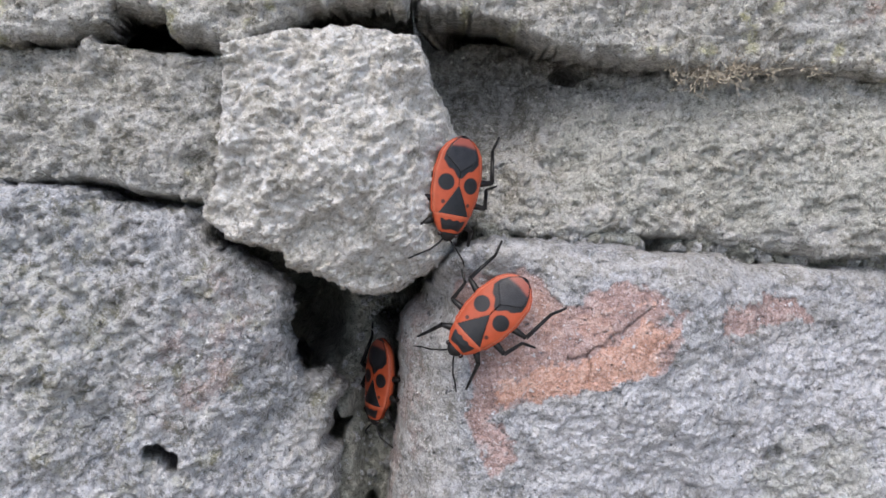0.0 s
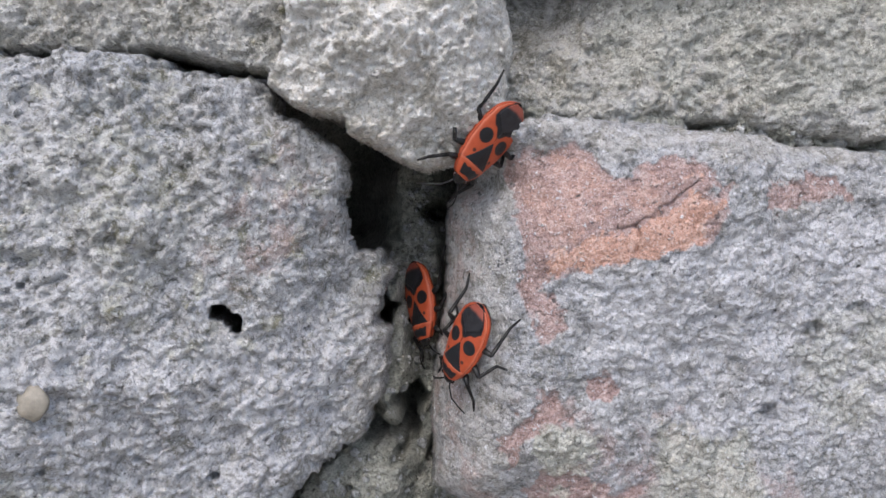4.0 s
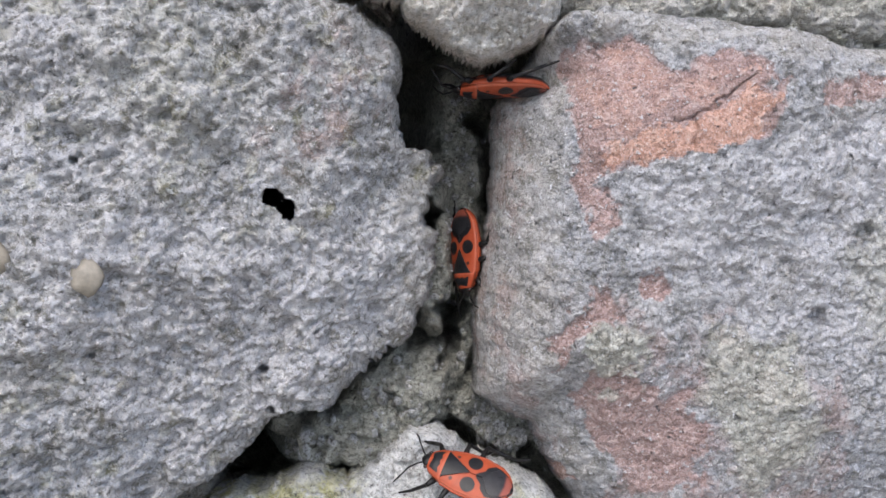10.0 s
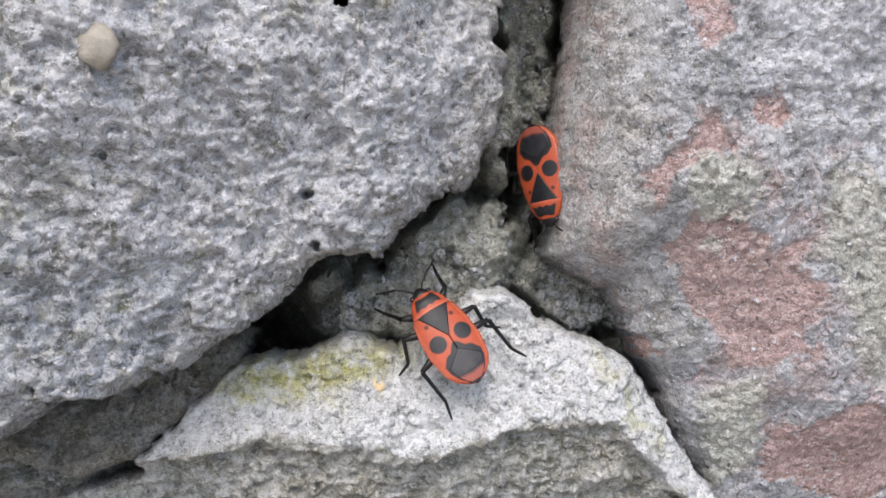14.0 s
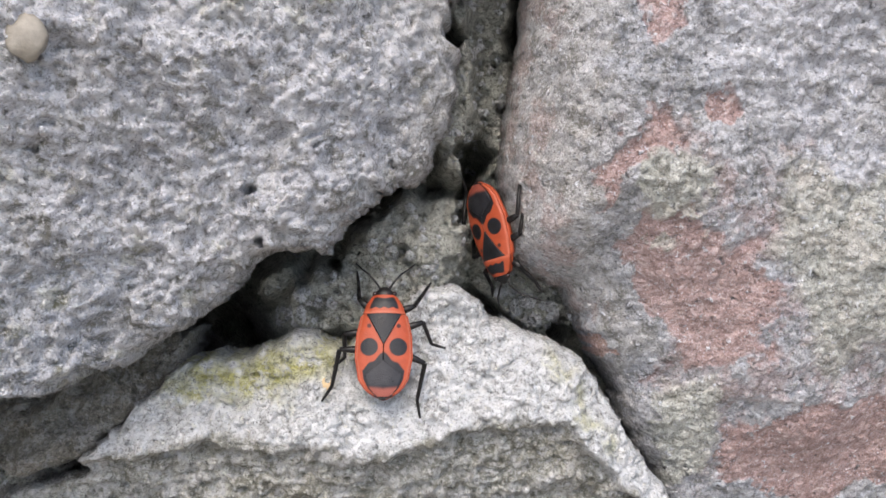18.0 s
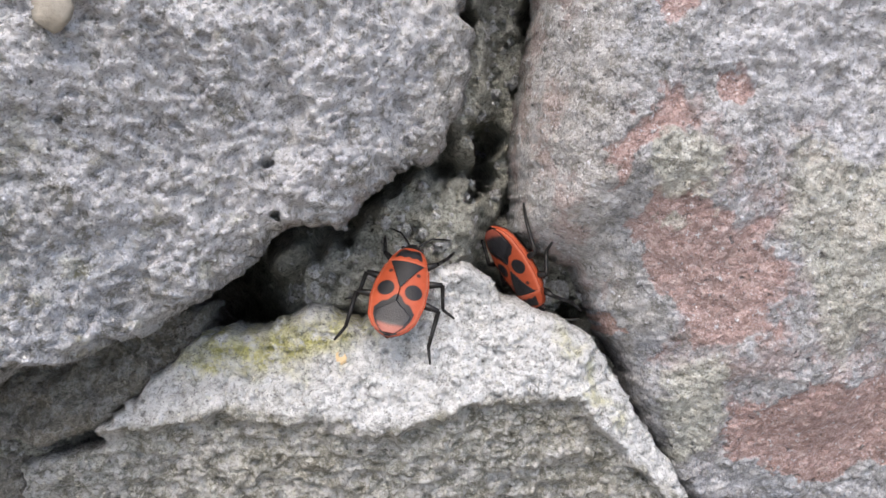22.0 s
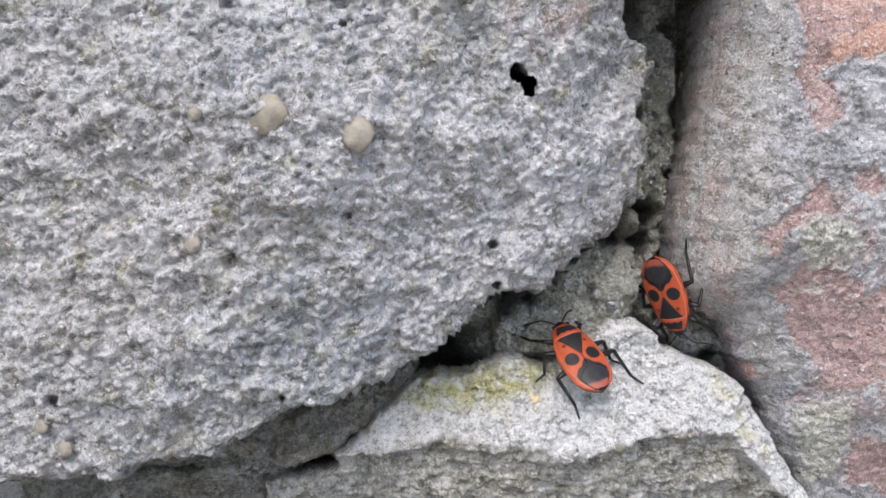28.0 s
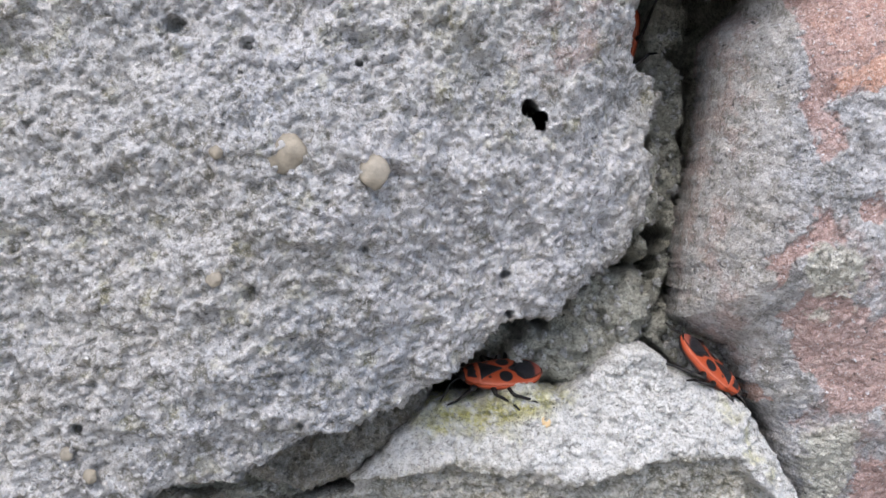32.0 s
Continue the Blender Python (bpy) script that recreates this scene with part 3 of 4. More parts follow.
BLOOM_LEFT = [(-45, -22), (-36, -19), (-30, -22), (-22, -20), (-14, -20), (-13, -31), (-20, -35), (-25, -40), (-34, -45), (-42, -41), (-47, -32)]
BLOOM_TOP = [(-62, 5), (-40, 4), (-31, 1), (-30, -12), (-34, -20), (-44, -20), (-62, -22)]
MOSSY_LEFT = [(-41, 2), (-31, 1), (-29, -6), (-31, -14), (-36, -16), (-41, -10)]
DUST_LEFT = [(-105, -3), (-60, -16), (-49, -22), (-48, -34), (-56, -45), (-62, -62), (-105, -64)]
BULGE = [(-15.5, -11.5), (-9, -12), (-9, -27), (-13, -36), (-17.5, -34), (-15.5, -26), (-15.5, -18)]
# shade under the overhang, put into the colour of the upper right stone
SHADE_UPPER = [(-4, 25), (13, 22), (10.5, 13), (4.5, 6), (-3, 3)]
BLOOM_UPPER = [(14, 17), (60, 17), (60, -2), (26, 2), (12, 4), (8, 10)]
CHIP = [(1.2, -47.5), (3.2, -48), (4.6, -51), (3, -51.6)]
VALLEY = [(-30.5, 3), (-30, -8), (-31, -16), (-33, -23)]
CRACK = [(11.9, -10.4), (13.9, -10.3), (15, -9.5), (17.2, -8.1), (19.9, -5.8)]
CRACK_SHORT = [(14, -10.3), (14, -13.1)]
STEP = [(48.2, 11), (42.3, 7.7), (38.8, 4.2), (36.1, 1.8)]
CAVITIES = [(-6.1, -8.3, 1.7, 10), (-12.6, -19.7, 1.8, 16), (-9.4, -30.4, 2.0, 16), (-9.2, -33.8, 1.7, 16), (-10.2, -36.4, 1.0, 8), (-22.8, -41.4, 0.9, 7), (0.9, -49, 1.8, 14), (-10.9, -11.3, 0.8, 4), (-9.2, -31.9, 1, 6), (-13.2, -34.1, 1, 5), (-6.7, -8, 1.6, 8)]
PEBBLES = [(-48.5, -24.5, 80, 1.75), (-40.8, -25.7, 80.5, 1.5), (-55.2, -36.1, 81.5, 0.75), (-68.4, -56.4, 87.3, 0.7), (-55.1, -24.6, 81.5, 0.6), (-70.6, -54.2, 87, 0.7)]
# joints: filled stretches (x0, z0, x1, z1, half width, depth)
FILLS = [
    (-11.6, -17, -11.2, -31, 1.3, 105.2), (-8.4, -3, -8.4, -14, 2.4, 111.5), (-9.0, -14, -8.6, -30, 2.6, 111.5), (-9.0, -30, -12, -38, 4, 113), (-14, -39, -19, -44, 4, 105.5), (-20, -43, -24, -45.5, 2.4, 105.5),
    (-25, -45.5, -26.5, -47, 2.0, 110), (-27.5, -43, -29, -44, 1.0, 108), (-6, -42, -1, -46, 3.0, 113), (5, 1, 19.8, 0.4, 1.4, 100.5), (24.6, 0.2, 25, 0.2, 0.5, 101), (27.5, -0.1, 50, -1.2, 1.4, 100.5), (-60, 6.5, -24, 5, 0.8, 97),
    (-2, 18, 8, 21, 2.5, 118), (-60, 18.5, -32, 18.5, 0.8, 96), (-62, -60, -56, -62, 3, 108), (-80, -62, -50, -61.5, 1.5, 106),
    (-50, -71, 8, -71, 0.7, 107),
]


def mortar_bed():
    step = 0.22
    x0, x1, z0, z1 = -92, 58, -96, 42
    nx, nz = int((x1 - x0) / step), int((z1 - z0) / step)
    gx, gz = np.meshgrid(np.linspace(x0, x1, nx), np.linspace(z0, z1, nz))
    x, z = gx.ravel(), gz.ravel()
    d = np.full(len(x), 188.0)
    for fx0, fz0, fx1, fz1, r, depth in FILLS:
        d = np.minimum(d, depth + np.clip(near(x, z, (fx0, fz0, fx1, fz1)) - r + 0.5 * fbm(x, z, 2, 2, 341), 0, None) * 4)
    wx, wz = x + 0.5 * fbm(x, z, 2, 2, 351), z + 0.5 * fbm(x, z, 2, 2, 361)
    d -= 1.2 * fbm(x, z, 5, 3, 301, 0.6) + 0.3 * fbm(x, z, 1.0, 3, 311, 0.6) + 1.6 * lumps(wx, wz, 3.4, 371) ** 0.6 + 0.75 * lumps(wx, wz, 1.5, 381) ** 0.7 + 0.4 * lumps(wx + 0.2 * fbm(x, z, 0.8, 2, 391), wz, 0.8, 383) ** 0.7 - 1.4 * smooth(fbm(x, z, 1.6, 3, 393, 0.6), 0.35, 0.8) - 1.7
    for cx, cz, r, depth in CAVITIES:
        d += depth * smooth(1.2 - np.hypot(x - cx + 0.8 * fbm(x, z, 1.8, 3, 321, 0.6), z - cz + 0.8 * fbm(x, z, 1.8, 3, 331, 0.6)) / r, 0, 0.6)
    return closed_sheet("wall_north", nx, nz, x, np.minimum(d, 190), z, np.ones(len(x), bool), 205, np.zeros((len(x), 4)), MORTAR)


wall = tagged(new("wall_north", mortar_bed()), "rough old wall of grey stones and crumbling mortar", "wall", kind="structure")
wall.matrix_world = BASE

bm = bmesh.new()
box(bm, -0.75, 0.75, 0.20, 0.55, -0.02, 0.62)
wall_core = new("core", from_bm("core", bm, MORTAR))
wall_core.parent, wall_core.matrix_parent_inverse = wall, BASE.inverted()
wall_core["label"] = "mortared rubble core of the wall"

# ---- the stones ----
left_stone = stone(LEFT, [(-26, -19, 88), (-41, -26, 81), (-49, -24, 80), (-55, -36, 81), (-50, -47, 84), (-68, -56, 87), (-28, -35, 91.5), (-27, -39, 93), (-17, -12, 91.5), (-14.5, -16, 98), (-13.5, -24, 99), (-16, -31, 98), (-19, -25, 93), (-20, -33, 94), (-20, -3, 89), (-35, 2, 86), (-60, 0, 84), (-85, -30, 84), (-24, -17, 88), (-40, -47, 89), (-20, -12, 89)],
      BLUE_STONE, "large bluish-grey pitted stone with a pinkish corner", 1, 0.155, 1.1, (1.15, 0.6, 0.34), 0.5, 0.9, chips=(0.45, 0.85), ragged=1.7,
      pits=[(-28.0, -35.2, 0.5, 3), (-27.4, -39.3, 0.42, 2.5), (-47.8, -50.5, 0.35, 2), (-49.8, -45.4, 0.4, 1.5), (-42, -33, 0.35, 1.5), (-60.5, -12.5, 1.1, 3), (-53, -14.5, 0.7, 2), (-73.5, -22.5, 0.5, 2), (-69.5, -51.6, 0.6, 3), (-42.8, -15.8, 0.3, 3), (-52, -37, 0.3, 2), (-16.0, -46, 0.6, 3)],
      paints=[(1, LPINK, 0.5, 3.5), (4, LPINK, 0.45, 3.0), (5, BLOOM_LEFT, 0.85, 4.0), (5, BLOOM_TOP, 0.6, 5.0), (2, MOSSY_LEFT, 0.15, 4.0), (4, DUST_LEFT, 0.4, 7.0), (5, DUST_LEFT, 0.3, 7.0), (4, BULGE, 0.6, 1.5)], specks=0.18, holes=[(-26.4, -18.7, 0.85), (-25.5, -19.4, 0.85), (-25.2, -20.0, 0.5)], grooves=[(VALLEY, 3.6, 1.3)])
stone(CENTRE, [(-18, 12, 83), (-9, 14, 83), (-11, 7, 83.5), (-10, -4, 90), (-18, 3, 85), (-3, 10, 84), (1, 8, 94), (0, 0, 95.5), (-5, -2, 90.5), (-6, 19, 84), (-3, 3, 87), (0, 14, 90)],
      PALE_STONE, "pale angular fieldstone wedged in the joint", 2, 0.155, 0.9, (1.1, 0.55, 0.3), 0.35, 0.7, back=103, chips=(0.55, 0.7))
stone(TOP_LEFT, [(-40, 12, 86), (-28, 12, 85.5), (-21, 12, 86.5), (-60, 12, 86)], TAN_STONE, "rough tan-grey stone in the upper course", 3, 0.18, 1.2, (0.9, 0.6, 0.3), 0.1, 0.7, chips=(0.4, 0.6), specks=0.4)
stone(CAP_LEFT, [(-40, 24, 85), (-20, 24, 85), (-5, 26, 87), (-60, 30, 86)], TAN_STONE, "rough grey coping stone", 4, 0.22, 1.5, (0.8, 0.6, 0.3), 0.1, 0.7, specks=0.4, undercut=17, chips=(0.4, 0.6))
stone(CAP_RIGHT, [(0, 26, 93), (20, 24, 94.5), (45, 24, 96), (12, 21, 93.5)], TAN_STONE, "long tan-grey stone jutting over the course below", 5, 0.25, 1.4, (0.8, 0.6, 0.3), 0.05, 0.7, specks=0.4, undercut=5, chips=(0.4, 0.6), paints=[(0, [(30, 26), (60, 26), (60, 21), (44, 21)], 0.5, 3)])
stone(UPPER_RIGHT, [(39, 13, 99.5), (23, 1, 101), (4, 16, 109), (5, 10, 104), (5, 6, 101), (20, 10, 100), (50, 8, 98), (12, 19, 108), (30, 18, 100)], TAN_STONE, "flat grey stone with fine crusty lichen", 6, 0.18, 1.6, (0.8, 0.42, 0.28), 0.1, 0.8, chips=(0.5, 0.7), paints=[(6, SHADE_UPPER, 0.7, 3.0), (5, BLOOM_UPPER, 0.4, 4.0), (7, BLOOM_UPPER, 0.6, 3.0)],
      shape=lambda x, z, s: -1.8 * smooth(inside(x + 0.8 * fbm(x, z, 3, 3, 661), z, [*STEP, (33, -4), (60, -4), (60, 12)]), -0.4, 1.0), pits=[(13.7, 19.4, 1.5, 10), (16.5, 17.8, 0.7, 2)])
stone(RIGHT, [(14, -11, 91.5), (22, -7, 91), (38, -7, 97), (5, -31, 95), (11, -26, 95), (33, -22, 99), (15, -42, 100), (18, -52, 104), (21, -60, 109), (16, -57, 107), (4, -12, 92), (4, -22, 93.5), (8, -45, 101), (40, -40, 104), (50, -10, 99), (32, -60, 113), (44, -62, 115), (28, -52, 106), (14, 0, 93), (30, -2, 96.5), (45, -3, 100)],
      RIGHT_STONE, "big grey stone with patches of brick red and pink", 7, 0.16, 2.0, (0.6, 0.25, 0.2), -0.3, 0.95, chips=(0.28, 0.55), grooves=[(CRACK, 0.19, 0.6), (CRACK_SHORT, 0.17, 0.5)], pits=[(34, -21, 1.0, 1.5), (39, -19, 0.9, 1.2), (30, -30, 0.8, 1.2)],
      paints=[(0, TERRA, 0.5, 1.2), (0, TERRA2, 0.95, 0.35), (4, SHOULDER, 0.6, 2.2), (4, EDGE_DUST, 0.6, 1.5), (5, BLOOM_RIGHT, 0.9, 3.0), (7, CRUST_A, 0.9, 1.0), (7, CRUST_B, 0.8, 2.0), (7, CRUST_C, 0.9, 1.5), (7, CRUST_D, 0.6, 3.0), (1, FLANK, 0.5, 3.0), (0, CHIP, 0.7, 0.4), (1, PINKA, 1.0, 0.8), (1, PINKB, 0.9, 0.6), (1, PINKC, 1.0, 0.6), (0, PINKC, 0.12, 0.6), (1, PINKD, 1.0, 0.5), (0, PINKD, 0.15, 0.5), (1, PINKE, 0.95, 0.7), (1, PINKF, 1.0, 0.35), (1, PINKG, 1.0, 0.6), (0, PINKG, 0.3, 0.6), (1, BLUSH, 0.5, 2.5)],
      shape=lambda x, z, s: 0.085 * np.clip(11 - s, 0, None) ** 2 * smooth(9 - x, -4, 5) * (0.4 + 0.6 * smooth(z, -56, -34)) * smooth(-z, 0, 6))
LIP_X, LIP_Z = zip(*LIP)


def ledge_shape(x, z, s):
    """A sloping top that meets a layered, undercut front along the lip."""
    over = z - np.interp(x, LIP_X, LIP_Z) + 0.7 * fbm(x, z, 3.0, 3, 871)
    layers = 0.5 * np.abs(fbm(x, z, 3.2, 3, 881, 0.6, 0.03, 0.5))
    return np.where(over > 0, 0.42 * np.clip(over, 0, 9), 0) + smooth(-over, 0, 1.3) * (1.7 + layers * 1.6) + 0.26 * np.clip(-over - 1, 0, None)


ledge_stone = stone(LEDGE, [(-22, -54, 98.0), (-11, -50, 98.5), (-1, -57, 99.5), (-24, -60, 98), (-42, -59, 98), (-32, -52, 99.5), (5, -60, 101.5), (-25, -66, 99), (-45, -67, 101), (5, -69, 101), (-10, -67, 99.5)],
      LEDGE_STONE, "pale crusted ledge stone, its top painted as lit, with a layered front", 8, 0.15, 0.9, (0.35, 0.42, 0.3), 0.0, 0.8, chips=(0.2, 0.75), shape=ledge_shape,
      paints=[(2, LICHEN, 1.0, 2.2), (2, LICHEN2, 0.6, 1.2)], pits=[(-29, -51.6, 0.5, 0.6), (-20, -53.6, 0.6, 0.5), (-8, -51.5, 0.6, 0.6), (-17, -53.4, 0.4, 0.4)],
      # above the lip: pale crust plus the top's brightness from the sky, as colour
      lit_rind=lambda x, z: 0.95 * smooth(z - np.interp(x, LIP_X, LIP_Z), -0.4, 0.5))
stone(CHOCK, [(-60, -57, 101), (-45, -55, 101.5), (-38, -50, 104), (-75, -60, 100)], DAMP_STONE, "small brownish-grey stone chocked under the large one", 9, 0.18, 1.6, (0.8, 0.5, 0.3), chips=(0.4, 0.6))
stone(FOOT, [(-60, -75, 104), (-30, -78, 105), (0, -78, 106), (-50, -66, 105)], DAMP_STONE, "brownish mortared stone of the course below", 10, 0.2, 1.2, (0.6, 0.5, 0.3), 0.0, 0.6, chips=(0.4, 0.6))
stone(FOOT_RIGHT, [(25, -75, 116), (35, -80, 115), (15, -85, 116), (40, -74, 116)], DAMP_STONE, "grey stone in the shaded lower corner", 12, 0.25, 1.4, (0.5, 0.3, 0.14))

# ---- the rest of the wall, out of view ----


def plain_stone(x0, x1, z0, z1, seed, material):
    """A roughly squared stone of the wall, in metres, upright."""
    rng = random.Random(seed)
    bm = bmesh.new()
    box(bm, x0, x1, 0.090 + rng.uniform(-0.006, 0.008), 0.21, z0, z1)
    bmesh.ops.bevel(bm, geom=bm.edges[:], offset=0.007, segments=2, affect="EDGES")
    bmesh.ops.subdivide_edges(bm, edges=bm.edges[:], cuts=2, use_grid_fill=True)
    for v in bm.verts:
        v.co += 0.006 * noise.noise_vector(v.co * 18 + Vector((seed, 0, 0))) + 0.002 * noise.noise_vector(v.co * 70)
    for f in bm.faces:
        f.smooth = True
    ob = new("stone", from_bm("stone", bm, material))
    ob.parent, ob.matrix_parent_inverse = wall, BASE.inverted()


rng = random.Random(4)
z = 0.0
while z < 0.58:
    tall = rng.uniform(0.055, 0.085)
    x = -0.74 + rng.uniform(0, 0.04)
    while x < 0.70:
        wide = rng.uniform(0.08, 0.16)
        patch = x + wide > -0.104 and x < 0.062 and z + tall > EYE - 0.128 and z < EYE + 0.018
        if not patch:
            plain_stone(x, x + wide - 0.006, z, z + tall - 0.006, int(1000 * z) + int(100 * x) + 99, rng.choice((BLUE_STONE, TAN_STONE, RIGHT_STONE)))
        x += wide
    z += tall

# ---- grit and dry growth ----


def pebble(x, z, depth, r, seed, material):
    n, m = 14, 20
    u, v = np.meshgrid(np.linspace(0, 2 * math.pi, m, endpoint=False), np.linspace(0.05, math.pi - 0.05, n))
    q = np.stack([np.sin(v) * np.cos(u), np.cos(v), np.sin(v) * np.sin(u)], -1).reshape(-1, 3)
    q *= (1 + 0.22 * lattice(q * 1.7 + seed, seed))[:, None]
    verts = q * np.array([r, r * 0.5, r * 1.05]) + np.array([x, depth, z])
    faces = [(i * m + k, i * m + (k + 1) % m, (i + 1) * m + (k + 1) % m, (i + 1) * m + k) for i in range(n - 1) for k in range(m)]
    faces += [(base, base + k + 1, base + k + 2, base + (k + 3) % m) for base in (0, (n - 1) * m) for k in range(0, m - 2, 2)]
    return mesh_from("pebble", verts, faces, material)


def face_depth(ob, x, z):
    """How deep the front of a stone lies at x, z."""
    co = np.empty(len(ob.data.vertices) * 3, np.float32)
    ob.data.vertices.foreach_get("co", co)
    co = co.reshape(-1, 3) * 1000
    return float(co[np.argsort(np.hypot(co[:, 0] - x, co[:, 2] - z))[:40], 1].min())


TAN_GRIT = plain_material("tan_grit", (0.22, 0.195, 0.155), 0.6, 900, 0.3, 0.0003)
CREAM_GRIT = plain_material("cream_grit", (0.25, 0.225, 0.185), 0.55, 900, 0.25, 0.0003)
for k, (px, pz, pd, pr) in enumerate(PEBBLES):
    part("pebble", pebble(px, pz, face_depth(left_stone, px, pz) + 0.36 * pr, pr, k + 3, CREAM_GRIT if k in (1, 2, 5) else TAN_GRIT), left_stone, "smooth rounded grit set in the stone")
part("pebble", pebble(-22.3, -52.0, face_depth(ledge_stone, -22.3, -52.0) + 0.42, 0.55, 31, plain_material("yellow_grit", (0.62, 0.46, 0.27), 0.7, 900, 0.2)), ledge_stone, "small yellow crumb")


def moss_mesh(spots, seed):
    """Dry thread-like growth: many thin crooked strands from a few tufts."""
    rng = random.Random(seed)
    verts, faces = [], []
    for x, z, d, count, reach in spots:
        for _ in range(count):
            a, p = rng.uniform(0, 2 * math.pi), Vector((x + rng.gauss(0, reach * 0.5), d, z + rng.gauss(0, 0.4)))
            way = Vector((math.cos(a), rng.uniform(-0.9, -0.1), math.sin(a) * 0.8))
            for k in range(5):
                q = p + way * reach * 0.22
                way = (way + Vector((rng.gauss(0, 0.5), rng.gauss(0, 0.35), rng.gauss(0, 0.5)))).normalized()
                r, base = 0.075 * (1 - 0.12 * k), len(verts)
                for c in (p, q):
                    for ox, oz in ((r, 0), (-r * 0.5, r * 0.87), (-r * 0.5, -r * 0.87)):
                        verts.append((c.x + ox, c.y + 0.5 * oz, c.z + oz))
                faces += [(base + i, base + (i + 1) % 3, base + 3 + (i + 1) % 3, base + 3 + i) for i in range(3)]
                p = q
    return mesh_from("dry_moss", verts, faces, plain_material("dry_moss", (0.50, 0.44, 0.35), 0.9, 800, 0.3))


def crumb_mesh(lines, seed):
    """Loose crumbs of mortar on the bed: angular bits along lines (x0, z0, x1, z1, spread, count, least, largest radius)."""
    rng = np.random.default_rng(seed)
    co = np.empty(len(wall.data.vertices) * 3, np.float32)
    wall.data.vertices.foreach_get("co", co)
    co = co.reshape(-1, 3) * 1000
    co = co[co[:, 1] < 140]
    ball = [(math.sin(v) * math.cos(u), math.cos(v), math.sin(v) * math.sin(u)) for v in (0.15, 0.8, 1.57, 2.3, 3.0) for u in np.arange(7) * 2 * math.pi / 7]
    ball = np.array(ball)
    rings = [(i * 7 + k, i * 7 + (k + 1) % 7, (i + 1) * 7 + (k + 1) % 7, (i + 1) * 7 + k) for i in range(4) for k in range(7)]
    verts, faces = [], []
    for x0, z0, x1, z1, spread, count, least, most in lines:
        for _ in range(count):
            f, r = rng.random(), least + (most - least) * rng.random() ** 2
            x, z = x0 + f * (x1 - x0) + rng.normal() * spread, z0 + f * (z1 - z0) + rng.normal() * spread
            q = np.hypot(co[:, 0] - x, co[:, 2] - z)
            if q.min() > 0.5:
                continue
            d = co[q < 0.5, 1].mean()
            shape = ball * (1 + 0.3 * rng.normal(size=(len(ball), 1))) * rng.uniform(0.6, 1.25, 3) * r
            faces += [tuple(i + 35 * len(verts) for i in ring) for ring in rings]
            verts.append(shape + np.array([x, d - 0.25 * r, z]))
    return mesh_from("crumbs", np.concatenate(verts), faces, MORTAR)


crumbs = tagged(new("crumbs", crumb_mesh([
    (-24, -44.5, -10, -37, 2.2, 60, 0.2, 0.7), (-9, -14, -9, -31, 1.6, 70, 0.2, 0.7), (6, 0.9, 48, -1.4, 0.5, 110, 0.25, 0.8),
    (-58, 6.3, -24, 4.8, 0.4, 60, 0.25, 0.7), (-6, -43, 0, -47, 1.4, 60, 0.25, 0.8), (-28, -46, -24, -46.5, 1.2, 50, 0.2, 0.7),
    (-50, -71, 8, -71.2, 0.3, 50, 0.2, 0.6), (-62, -61.5, -50, -62, 0.6, 30, 0.2, 0.6), (-8, -4, -8, -13, 1.2, 40, 0.2, 0.6)], 8)), "loose crumbs of grey mortar lying in the joints", "crumbs", kind="stuff")
crumbs.matrix_world = BASE
moss = tagged(new("dry_moss", moss_mesh([(25.5, 18.6, 97.2, 80, 2.2), (28.5, 18.8, 97.2, 110, 2.4), (32, 18.6, 97, 60, 1.8), (38, 18.4, 96.8, 24, 1.5), (27, 17.6, 97.4, 20, 3.0)], 5)), "dried grey-brown moss threads under the jutting stone", "moss", kind="stuff")
moss.matrix_world = BASE

# ---- firebugs ----


def outline_half(y):
    return np.interp(y, [-5.2, -5.1, -4.8, -4.3, -3.5, -1.5, 0.5, 2.3, 3.2, 3.9, 4.15], [0.05, 0.55, 1.05, 1.6, 2.1, 2.45, 2.35, 1.95, 1.65, 1.2, 0.85])


def back_height(x, y):
    top = np.interp(y, [-5.2, -4, -1, 2.3, 3.4, 4.2], [1.75, 2.0, 2.25, 2.4, 2.3, 2.05])
    q = np.clip(1 - (x / (outline_half(y) + 1e-6)) ** 2, 0, 1)
    return 1.72 + (top - 1.72) * q ** 0.7


